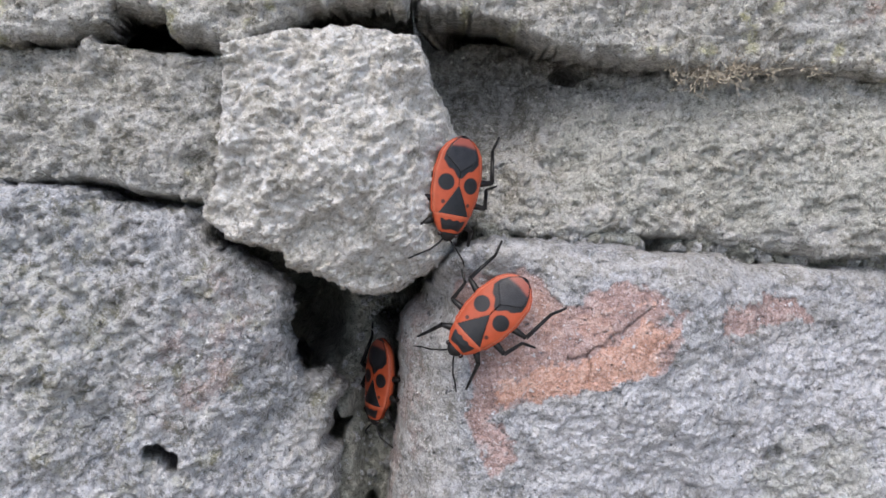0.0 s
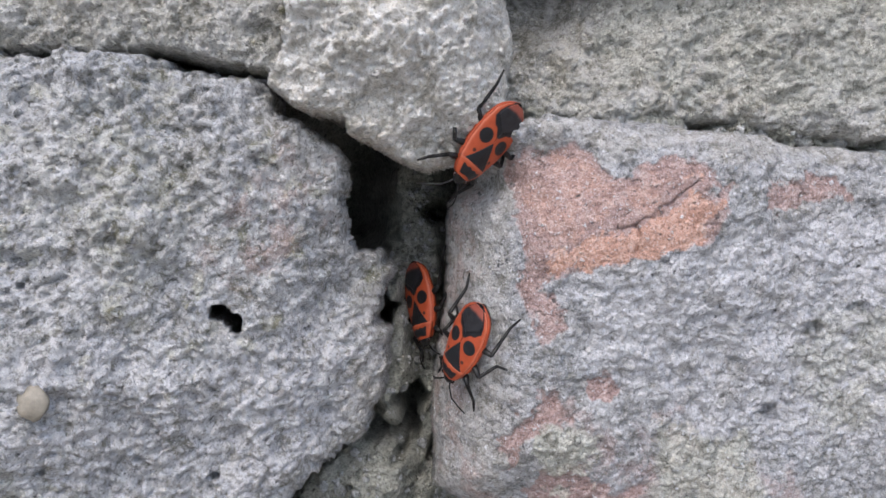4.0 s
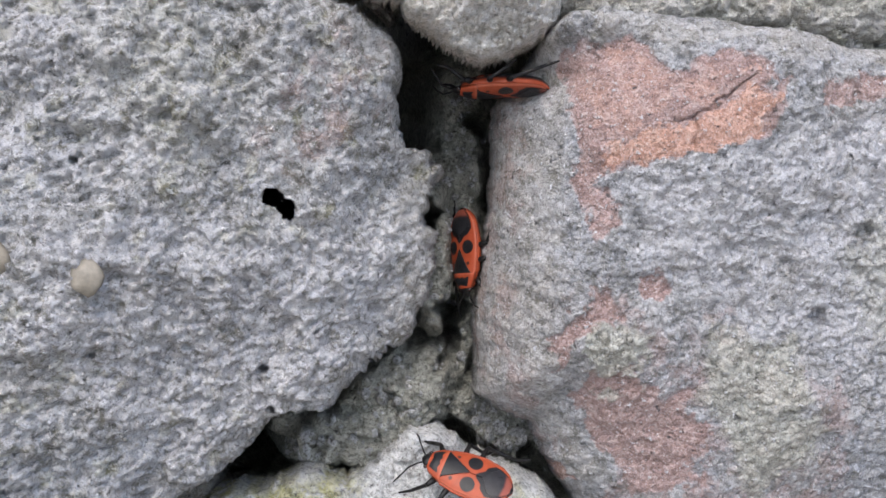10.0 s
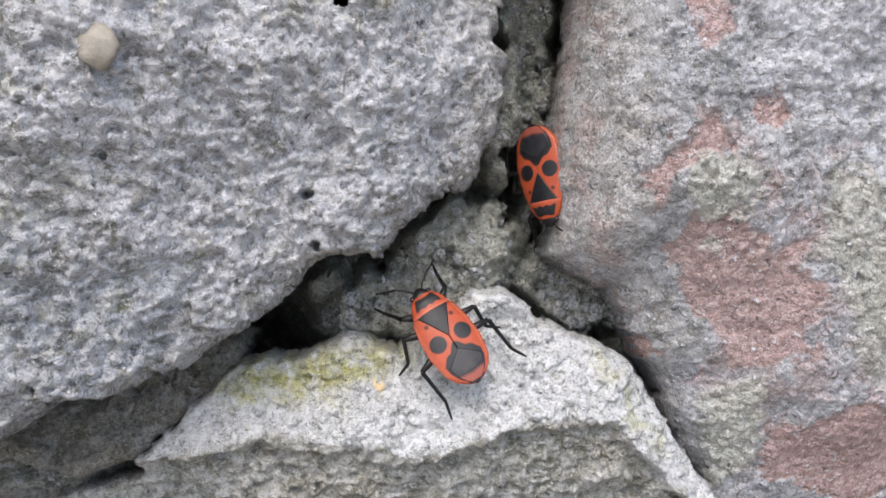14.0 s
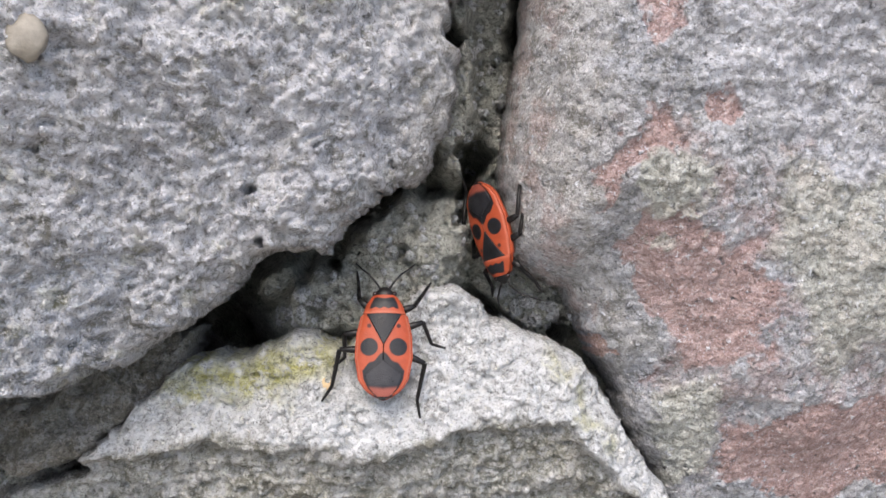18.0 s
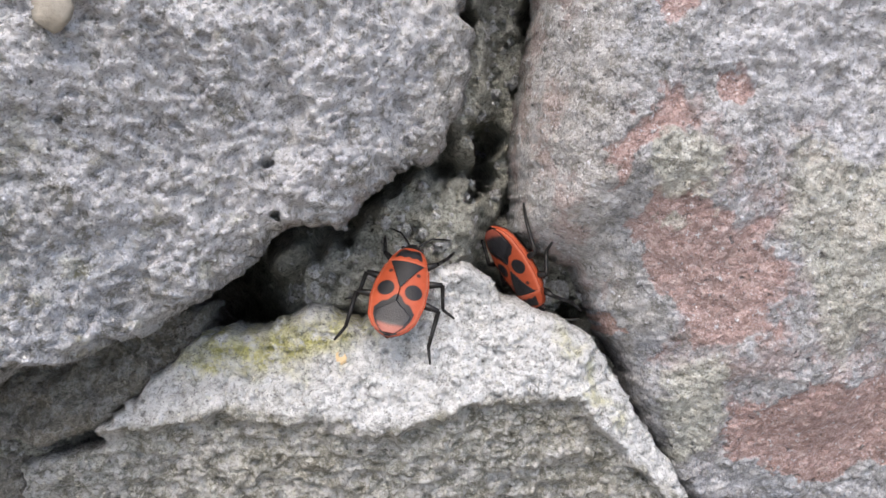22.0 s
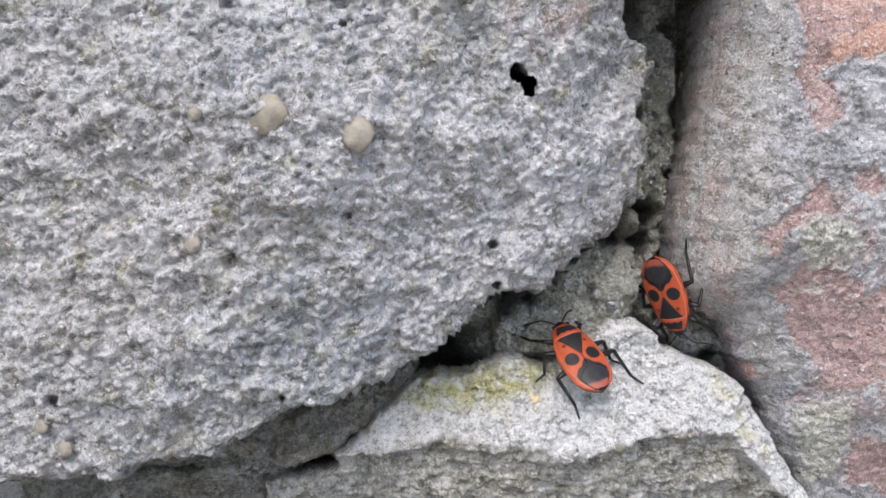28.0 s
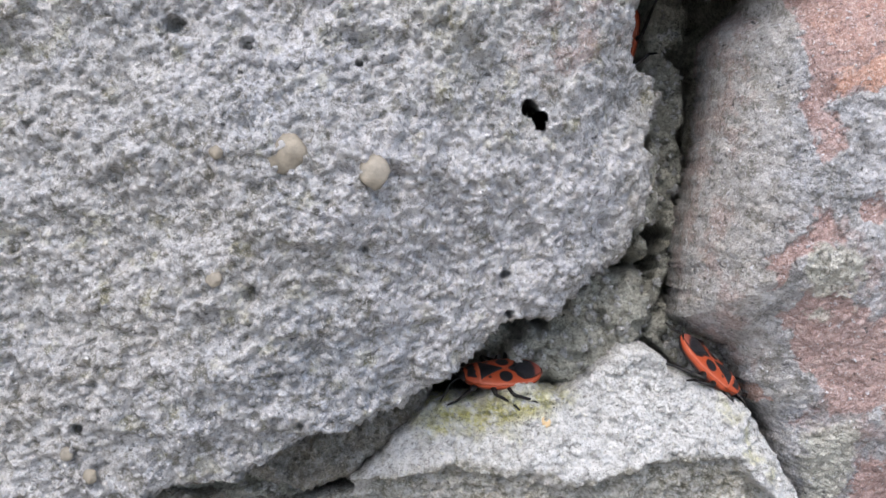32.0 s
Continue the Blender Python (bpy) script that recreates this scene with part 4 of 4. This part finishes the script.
def shell(name, y0, y1, lift, keep, paint, material, cells=(46, 60), thick=0.12):
    """A curved plate of the back between y0 and y1, cut to keep, with its own thickness."""
    nu, ny = cells
    u, v = np.meshgrid(np.linspace(-1, 1, nu), np.linspace(y0, y1, ny))
    y = v.ravel()
    x = u.ravel() * outline_half(y)
    zt = back_height(x, y) + lift
    k = keep(x, y)
    idx = np.arange(nu * ny).reshape(ny, nu)
    quads = np.stack([idx[:-1, :-1], idx[:-1, 1:], idx[1:, 1:], idx[1:, :-1]], -1).reshape(-1, 4)
    quads = quads[k[quads].all(1)]
    edges = np.concatenate([quads[:, [i, (i + 1) % 4]] for i in range(4)])
    key = np.sort(edges, 1)
    _, first, count = np.unique(key[:, 0] * len(x) + key[:, 1], return_index=True, return_counts=True)
    rim = edges[first[count == 1]]
    n = len(x)
    top, low = np.stack([x, y, zt], 1), np.stack([x, y, zt - thick], 1)
    faces = np.concatenate([quads, quads[:, ::-1] + n, np.stack([rim[:, 1], rim[:, 0], rim[:, 0] + n, rim[:, 1] + n], 1)])
    used, remap = np.unique(faces, return_inverse=True)
    p = paint(x, y)
    return mesh_from(name, np.concatenate([top, low])[used], remap.reshape(-1, 4), material, np.concatenate([p, p])[used])


def paint_of(dark, film=0, pale=0):
    z = np.zeros_like(dark)
    return np.stack([dark, z + film, z + pale, z], -1)


def tube(name, points, radii, material, sides=8):
    """A round limb through points (mm)."""
    pts = [Vector(p) for p in points]
    verts, faces = [], []
    for i, p in enumerate(pts):
        along = (pts[min(i + 1, len(pts) - 1)] - pts[max(i - 1, 0)]).normalized()
        side = along.cross(Vector((0.31, 0.17, 0.94))).normalized()
        up = side.cross(along)
        for k in range(sides):
            a = 2 * math.pi * k / sides
            verts.append(p + radii[i] * (math.cos(a) * side + math.sin(a) * up))
    for i in range(len(pts) - 1):
        for k in range(sides):
            faces.append((i * sides + k, i * sides + (k + 1) % sides, (i + 1) * sides + (k + 1) % sides, (i + 1) * sides + k))
    for base in (0, (len(pts) - 1) * sides):
        for k in range(0, sides - 2, 2):
            faces.append((base, base + k + 1, base + k + 2, base + (k + 3) % sides))
    return mesh_from(name, [tuple(v) for v in verts], faces, material)


def blob(name, centre, size, material, paint=None, rings=12, sides=18, taper=0.0):
    """A rounded body; taper narrows it towards +y."""
    verts, faces = [], []
    for i in range(rings + 1):
        a = math.pi * i / rings
        for k in range(sides):
            b = 2 * math.pi * k / sides
            y = math.cos(a)
            r = max(math.sin(a), 0.02) * (1 - taper * y)
            verts.append((centre[0] + size[0] * r * math.cos(b), centre[1] + size[1] * y, centre[2] + size[2] * r * math.sin(b)))
    for i in range(rings):
        for k in range(sides):
            faces.append((i * sides + k, i * sides + (k + 1) % sides, (i + 1) * sides + (k + 1) % sides, (i + 1) * sides + k))
    v = np.array(verts)
    return mesh_from(name, v, faces, material, paint(v) if paint else None)


def belly_mesh():
    """The body under the wings: black below, with a red rim that shows beside the wings."""
    ny, ns = 40, 24
    verts, paint = [], []
    for y in np.linspace(-5.3, 4.1, ny):
        w = float(outline_half(max(y, -5.15))) + (0.16 if y < 2.4 else 0.0)
        if y < -5.15:
            w = 0.2
        depth = float(np.interp(y, [-5.3, -4.4, -1, 2, 4.1], [0.2, 0.95, 1.4, 1.25, 0.6]))
        for k in range(ns):
            a = 2 * math.pi * k / ns
            z = 1.66 + (0.1 if math.sin(a) > 0 else depth + 0.25) * math.sin(a)
            verts.append((w * math.cos(a), y, z))
            red = abs(math.cos(a)) > 0.9 and y < 4.0
            red |= math.sin(a) < 0 and 0.45 < abs(math.cos(a)) < 0.8 and min(abs(y - c) for c in (0.8, 2.0, 3.2)) < 0.33
            paint.append((0.0 if red else 1.0, 0, 0, 0))
    faces = [(i * ns + k, i * ns + (k + 1) % ns, (i + 1) * ns + (k + 1) % ns, (i + 1) * ns + k) for i in range(ny - 1) for k in range(ns)]
    for base in (0, (ny - 1) * ns):
        faces += [(base, base + k + 1, base + k + 2, base + (k + 3) % ns) for k in range(0, ns - 2, 2)]
    return mesh_from("belly", verts, faces, SHELL, paint)


def scute(y):
    """Half the width of the triangular plate between the wings."""
    return np.clip(1.55 * (y + 0.5) / 2.8, 0, None)


def wing_paint(x, y):
    ax = np.abs(x)
    w = outline_half(y)
    spot = smooth(0.80 - np.hypot(ax - 1.30, y + 0.65), -0.05, 0.05)
    dot = smooth(0.20 - np.hypot(ax - 1.32, y - 1.25), -0.05, 0.05)
    tail = smooth(-1.15 - 0.78 * ax + 0.1 * np.sin(6 * ax) - y, -0.08, 0.08) * smooth(0.84 * w - ax, -0.05, 0.05)
    seam = smooth(0.07 - np.abs(ax - np.clip(0.9 * scute(y) + 0.12, 0, 9)), 0, 0.05) * 0.25
    return paint_of(np.clip(spot + 0.85 * dot + tail + seam, 0, 1), 0, 0.25 * smooth(ax / w, 0.9, 1.0))


def pronotum_paint(x, y):
    w = outline_half(y)
    plate = smooth(0.74 * w - np.abs(x), -0.06, 0.06) * smooth(y - 2.80 - 0.12 * np.cos(4 * x) ** 2, -0.05, 0.05) * smooth(3.88 - 0.1 * np.cos(2.2 * x) ** 2 - y, -0.05, 0.05)
    ridge = 1 - smooth(np.abs(y - 2.45), 0.06, 0.22)
    return paint_of(plate, 0, 0.15 * ridge)


def firebug(label):
    """A firebug with its feet at z = 0 and its head along +y."""
    bug = new("firebug")
    tagged(bug, label, "insect", "firebugs on the wall")
    part("belly", belly_mesh(), bug, "black underside with red rim")
    for side in (-1, 1):
        part("forewing", shell("forewing", -4.9, 2.42, 0.06, lambda x, y: (side * x > -0.01) & (np.abs(x) > scute(y) - 0.09) & (y < 2.42), wing_paint, SHELL, (70, 96)), bug, "orange-red forewing with a round black spot")
    part("membrane", shell("membrane", -5.05, -1.3, 0.13, lambda x, y: (-1.75 - 0.78 * np.abs(x) - y > 0) & (np.abs(x) < 0.78 * outline_half(y)), lambda x, y: paint_of(np.ones_like(x), 0.75 * smooth(-y + 0.12 * np.abs(x), 4.15, 4.55)), FILM, (50, 50), 0.04), bug, "dark folded wing membrane")
    part("scutellum", shell("scutellum", -0.5, 2.4, 0.12, lambda x, y: np.abs(x) <= scute(y) + 0.04, lambda x, y: paint_of(np.ones_like(x)), SHELL, (60, 40), 0.1), bug, "black triangular plate")
    part("pronotum", shell("pronotum", 2.36, 4.12, 0.16, lambda x, y: y > -9, pronotum_paint, SHELL, (50, 34), 0.3), bug, "red neck shield with a black bar")
    head = part("head", blob("head", (0, 4.32, 1.7), (0.84, 0.66, 0.44), BLACK, taper=0.28), bug, "glossy black head")
    for side in (-1, 1):
        part("eye", blob("eye", (side * 0.88, 4.28, 1.8), (0.23, 0.25, 0.22), EYE_BLACK, None, 8, 10), head)
    limbs = []
    for side in (-1, 1):
        feeler = part("antenna", tube("antenna", [(0, 0, 0), (side * 0.35, 0.4, 0.15), (side * 1.15, 1.2, 0.1), (side * 1.22, 1.25, 0.07), (side * 1.95, 1.75, -0.45), (side * 2.02, 1.82, -0.5), (side * 2.6, 2.4, -1.25)], [0.09, 0.1, 0.085, 0.1, 0.075, 0.1, 0.07], BLACK), bug, "thin black feeler")
        feeler.location = (side * 0.00042, 0.0048, 0.0016)
        limbs.append((feeler, 0.35 * side, 7, 0.0))
        # coxa, knee, ankle, toe relative to the coxa
        for k, (y, knee, ankle, toe) in enumerate((
                (2.7, (1.55, 0.9, 0.4), (2.1, 2.6, -0.75), (2.5, 3.7, -0.95)),
                (1.0, (2.6, 0.2, 0.5), (3.0, -1.7, -0.7), (4.2, -2.3, -0.95)),
                (-0.7, (2.9, -0.7, 0.5), (2.9, -3.9, -0.65), (3.5, -5.4, -0.95)))):
            flip = lambda p: (side * p[0], p[1], p[2])
            kn, an, to = flip(knee), flip(ankle), flip(toe)
            midf = tuple(0.5 * c for c in kn)
            leg = part("leg", tube("leg", [(0, 0, 0), midf, kn], [0.24, 0.38, 0.22], BLACK), bug, "jointed black leg")
            leg.location = (side * 0.0010, y * 0.001, 0.00095)
            part("shin", tube("shin", [kn, tuple((a + b) / 2 for a, b in zip(kn, an)), an], [0.23, 0.2, 0.18], BLACK, 6), leg)
            part("foot", tube("foot", [an, tuple((a + b) / 2 for a, b in zip(an, to)), to], [0.16, 0.15, 0.1], BLACK, 6), leg)
            limbs.append((leg, side, 13, math.pi * ((k + (side > 0)) % 2)))
    return bug, limbs


CLIMBER = [
    (0, 1.2, 90, 5.4, -100, 0.45, -0.1, 1), (0.5, 1.2, 90, 4.2, -102, 0.45, -0.1, 1), (1, 1.9, 90, 4.4, -96, 0.45, -0.15, 1),
    (1.5, 1.7, 90, 3.2, -108, 0.5, -0.2, 1), (2, 1.5, 90.5, 1.6, -110, 0.55, -0.3, 1), (2.5, 1.1, 91, 0.1, -115, 0.8, -0.5, 1),
    (3, -0.1, 91, -1.2, -125, 0.75, -0.65, 1), (3.5, -0.9, 91.5, -2, -131, 0.9, -0.8, 1.3), (5.5, -1.2, 92, -3.3, -128, 1.2, -1.4, 1.8),
    (6, -1.5, 93.5, -4.4, -139, 1.3, -1.9, 1.9), (6.5, -1.7, 94, -4.6, -142, 1, -1.6, 1.1), (7, -3.1, 96, -5.7, -146, 0.5, -1, 0.4),
    (7.5, -3.8, 97, -7.2, -159, 0.25, -1, 0.22), (8, -4.3, 97.5, -6.7, -167, 0.1, -1, 0.2), (8.5, -4.9, 97.5, -7, -163, 0.1, -1, 0.2),
    (9, -4.6, 97.5, -6.6, -171, 0, -1, 0.2), (9.5, -4.2, 97.5, -6.6, -163, 0, -1, 0.1), (10, -4.9, 98, -6.9, -163, 0, -1, 0.13),
    (10.5, -5.4, 98.5, -6.4, -161, 0, -1, 0.28), (11, -7, 98, -7.6, -167, 0, -1, 0.75), (11.5, -7.2, 99, -7.6, -171, 0, -0.8, 1),
    (12, -7.2, 100, -8, -170, 0, -0.8, 1), (13, -9, 105, -7.5, -130, -0.4, -0.6, 0.7), (15, -14.6, 111, -3, -105, -1, 0, 0.5),
    (27, -14.6, 112, -0.5, -100, -1, 0, 0.4), (28.5, -14.6, 112, -1, -100, -1, 0, 0.4), (29.5, -14.6, 112, -4.5, -97, -1, 0, 0.4),
    (30.5, -14.6, 111.5, -7.2, -95, -1, 0, 0.4), (32, -13.9, 111.5, -7.6, -97, -1, 0, 0.4),
]
WALKER = [
    (0, 4, 89, -6.5, -136, -0.15, 0.05, 1), (0.5, 1.6, 90, -8.9, -144, -0.15, 0.05, 1), (1, -0.6, 91, -10.6, -159, -0.2, 0.1, 1),
    (1.5, -1.9, 92, -11.8, -155, -0.25, 0.1, 1), (2, -1.8, 93, -13.2, -143, -0.3, 0.05, 1), (2.5, -2.2, 94.5, -15.8, -118, -0.8, 0, 1),
    (3, -3, 95, -19.2, -111, -1.2, 0, 1), (3.5, -3.2, 95.5, -20.6, -114, -1.2, 0, 1), (5.5, -4, 96.5, -32.1, -103, -1.4, 0, 1),
    (6, -3.8, 97, -34.8, -98, -1.5, 0.05, 1), (6.5, -3.2, 97.5, -37.9, -93, -1.5, 0.1, 1), (7, -3, 97.5, -39.7, -97, -1.4, 0.1, 1),
    (7.5, -2.6, 97.5, -40.9, -110, -1.3, 0.1, 1), (8, -2.5, 97.5, -41.6, -109, -1.2, 0.1, 1), (8.5, -2.6, 97.5, -42, -113, -0.9, 0.1, 1),
    (9, -3.5, 98, -42.2, -128, -0.45, 0.15, 1), (9.5, -6.4, 98, -43, -144, -0.2, 0.4, 1), (10, -8, 97.5, -46.6, 163, 0, 0.9, 1),
    (10.5, -8.9, 97, -45.1, 157, 0, 1.05, 1), (11, -11.2, 97, -46.8, 165, 0, 1.1, 1), (11.5, -13, 97, -46.2, 163, 0, 1.2, 1),
    (12, -14.1, 97, -46.6, 161, 0, 1.3, 1), (12.5, -14.2, 97, -46, 165, 0, 1.4, 1), (13, -14.4, 97, -46.6, 167, 0, 1.4, 1),
    (13.5, -16.2, 98, -46.8, 132, 0, 0.8, 1), (14, -16.4, 98.5, -46.8, 126, 0, 0.4, 1), (14.5, -17.1, 99, -47.7, 93, 0, 0.3, 1),
    (16.5, -17.3, 99, -47.6, 93, 0, 0.3, 1), (17, -17, 99, -47.6, 94, 0, 0.3, 1), (18, -17.3, 99, -47.7, 91, 0, 0.3, 1),
    (19, -17.2, 99, -47.2, 85, 0, 0.35, 1), (20, -16.8, 99, -47.2, 84, 0, 0.45, 1), (21, -17.2, 99.5, -46.1, 78, 0, 0.55, 1),
    (22, -17, 100, -45.2, 75, 0, 0.75, 1), (22.5, -17, 100, -45.4, 76, 0, 0.85, 1), (23, -17, 100, -45.6, 75, 0, 1, 1),
    (24, -16.9, 100, -45.9, 87, 0, 1, 1), (24.5, -16.2, 100, -47, 104, 0, 1, 1), (25, -17.6, 100, -47.6, 131, 0, 0.95, 1),
    (25.5, -17.4, 100, -47.3, 138, 0, 1, 1), (27.5, -18, 100, -47, 130, 0, 1, 1), (28, -17.8, 100, -46.7, 124, 0, 1, 1),
    (28.5, -16.7, 100.5, -47.6, 156, 0, 1.3, 1), (29, -18.4, 101, -47.5, 169, 0, 1.8, 1), (29.5, -20.8, 101.5, -47.1, -178, 0, 1.5, 1),
    (30, -21.9, 102, -47.7, -179, 0, 1.5, 1), (30.5, -25.8, 103, -47.2, 179, 0, 1.7, 1), (31, -26.5, 103.5, -47.2, -173, 0, 1.7, 1),
    (31.5, -27.4, 104, -47, -176, 0, 1.7, 1), (32, -27.8, 104, -47, -175, 0, 1.7, 1),
]
LURKER = [
    (0, -7.5, 107.5, -15.2, -95, -1.3, 0, 1), (0.5, -6.8, 107.5, -15.5, -102, -1.3, 0, 1), (1, -7.4, 107.5, -16.8, -96, -1.3, 0, 1),
    (1.5, -7.1, 107.5, -17.2, -90, -1.3, 0, 1), (2, -7.6, 107.5, -17.2, -85, -1.3, 0, 1), (2.5, -7.4, 107.5, -18, -84, -1.3, 0, 1),
    (3, -7.2, 107.5, -19, -77, -1.3, 0, 1), (3.5, -7.8, 107.5, -19.4, -78, -1.3, 0, 1), (5.5, -8.4, 107.5, -18.6, -85, -1.4, 0, 1),
    (6, -8.4, 107.5, -18.6, -83, -1.4, 0, 1), (6.5, -8.2, 107.5, -18.3, -85, -1.4, 0, 1), (7, -8.4, 107.5, -19.4, -77, -1.4, 0, 1),
    (7.5, -7.6, 107.5, -20.5, -76, -1.4, 0, 1), (8, -7.7, 107.5, -20.6, -80, -1.4, 0, 1), (8.5, -7.8, 107.5, -21, -82, -1.4, 0, 1),
    (9, -7.8, 107.5, -23, -93, -1.4, 0, 1), (9.5, -8.3, 107.5, -23.4, -82, -1.4, 0, 1), (10, -8, 107.5, -24, -87, -1.4, 0, 1),
    (10.5, -8.2, 107.5, -24.8, -85, -1.4, 0, 1), (11, -8.2, 107.5, -24.8, -85, -1.4, 0, 1), (11.5, -7.9, 107.5, -24.4, -75, -1.4, 0, 1),
    (12, -8.1, 107.5, -25, -76, -1.4, 0, 1), (12.5, -8.4, 107.5, -26, -85, -1, -0.1, 1), (13, -7.9, 106, -29.8, -87, -0.75, -0.1, 1),
    (13.5, -7.5, 106, -30.8, -80, -0.75, -0.1, 1), (14, -7.3, 106, -32.6, -79, -0.75, -0.1, 1), (14.5, -8, 106, -33.3, -91, -0.75, -0.1, 1),
    (16.5, -7, 106, -36.4, -81, -1, -0.1, 1), (17, -7.5, 106, -37, -82, -1, -0.1, 1), (18, -7.7, 106, -38.4, -73, -1.2, -0.3, 1),
    (19, -7, 106, -40.4, -65, -1.2, -0.52, 1), (20, -7.2, 106, -41, -57, -1.3, -0.87, 1), (21, -6.2, 108, -42.7, -56, -1.3, -0.87, 1),
    (22, -5.9, 108, -44.1, -56, -1.25, -1, 1), (22.5, -5.5, 108, -44.7, -58, -0.95, -1.2, 1), (23, -5.1, 108, -44.9, -54, -1.1, -1, 1),
    (24, -4.1, 108, -45.7, -48, -0.3, -1, 1), (24.5, -4.1, 108, -45.9, -50, -0.3, -1, 1), (25, -4.3, 108, -45.7, -45, 0.2, -0.75, 1),
    (25.5, -4.2, 108, -45.7, -49, 0.15, -0.8, 1), (27.5, -6.7, 105.5, -41.6, -61, -0.85, -0.6, 1), (28, -7.2, 105.5, -40.8, -66, -0.85, -0.6, 1),
    (28.5, -7.3, 105, -40, -65, -0.85, -0.6, 1), (29, -7.3, 105, -39.8, -56, -0.25, 0, 1), (29.5, -6.15, 105, -40.8, -45, 0, 0.3, 1),
    (30, -5.85, 105, -42.4, -39, 0.1, 0.5, 1), (30.5, -5.25, 105, -43.4, -38, 0.5, 0.8, 1), (31, -4.45, 105, -43.8, -42, 1.1, 1.2, 1),
    (31.5, -4.25, 105, -44.2, -47, 1.35, 1.4, 1), (32, -2.55, 105, -45.5, -43, 1.4, 1.45, 1),
]

def bug_pose(x, d, z, heading, a, b, c):
    """On the wall, at x, depth, z in mm, heading in degrees from right to up; the back faces a to the right, b up and c out of the wall."""
    up = Vector((a, -c, b)).normalized()
    h = radians(heading)
    ahead = Vector((math.cos(h), 0, math.sin(h)))
    if c > 0.3:
        ahead.y = (a * ahead.x + b * ahead.z) / c
    ahead = (ahead - ahead.dot(up) * up).normalized()
    side = ahead.cross(up)
    turn = Matrix((side, ahead, up)).transposed().to_4x4()
    # the rows give the middle of the back: the feet are below it
    return BASE @ Matrix.Translation(Vector((x, d, z)) * 0.001) @ turn @ Matrix.Translation((0, -0.0001, -0.0018))


SIZE = 0.98
climber, climber_limbs = firebug("red and black firebug climbing round a pale stone")
walker, walker_limbs = firebug("red and black firebug walking over the stones")
lurker, lurker_limbs = firebug("red and black firebug deep in the open joint")


def motions():
    for bug, limbs, rows in ((climber, climber_limbs, CLIMBER), (walker, walker_limbs, WALKER), (lurker, lurker_limbs, LURKER)):
        bug.scale = (SIZE,) * 3
        walk(bug, [(t, bug_pose(*row)) for t, *row in rows])
        table = np.array(rows)
        way = np.concatenate([[0], np.cumsum(np.hypot(np.diff(table[:, 1]), np.diff(table[:, 3])) + np.abs(np.diff(table[:, 4])) * 0.04)])
        for limb, side, swing, phase in limbs:
            keys = []
            for t in np.arange(0, 32.01, 0.25):
                gone = np.interp(t, table[:, 0], way)
                turn = swing * math.sin(2 * math.pi * gone / 5.0 + phase)
                keys.append((float(t), Matrix.Translation(limb.location) @ pose(0, 0, 0, 0, 0, turn * (1 if side > 0 else -1))))
            walk(limb, keys)


motions()
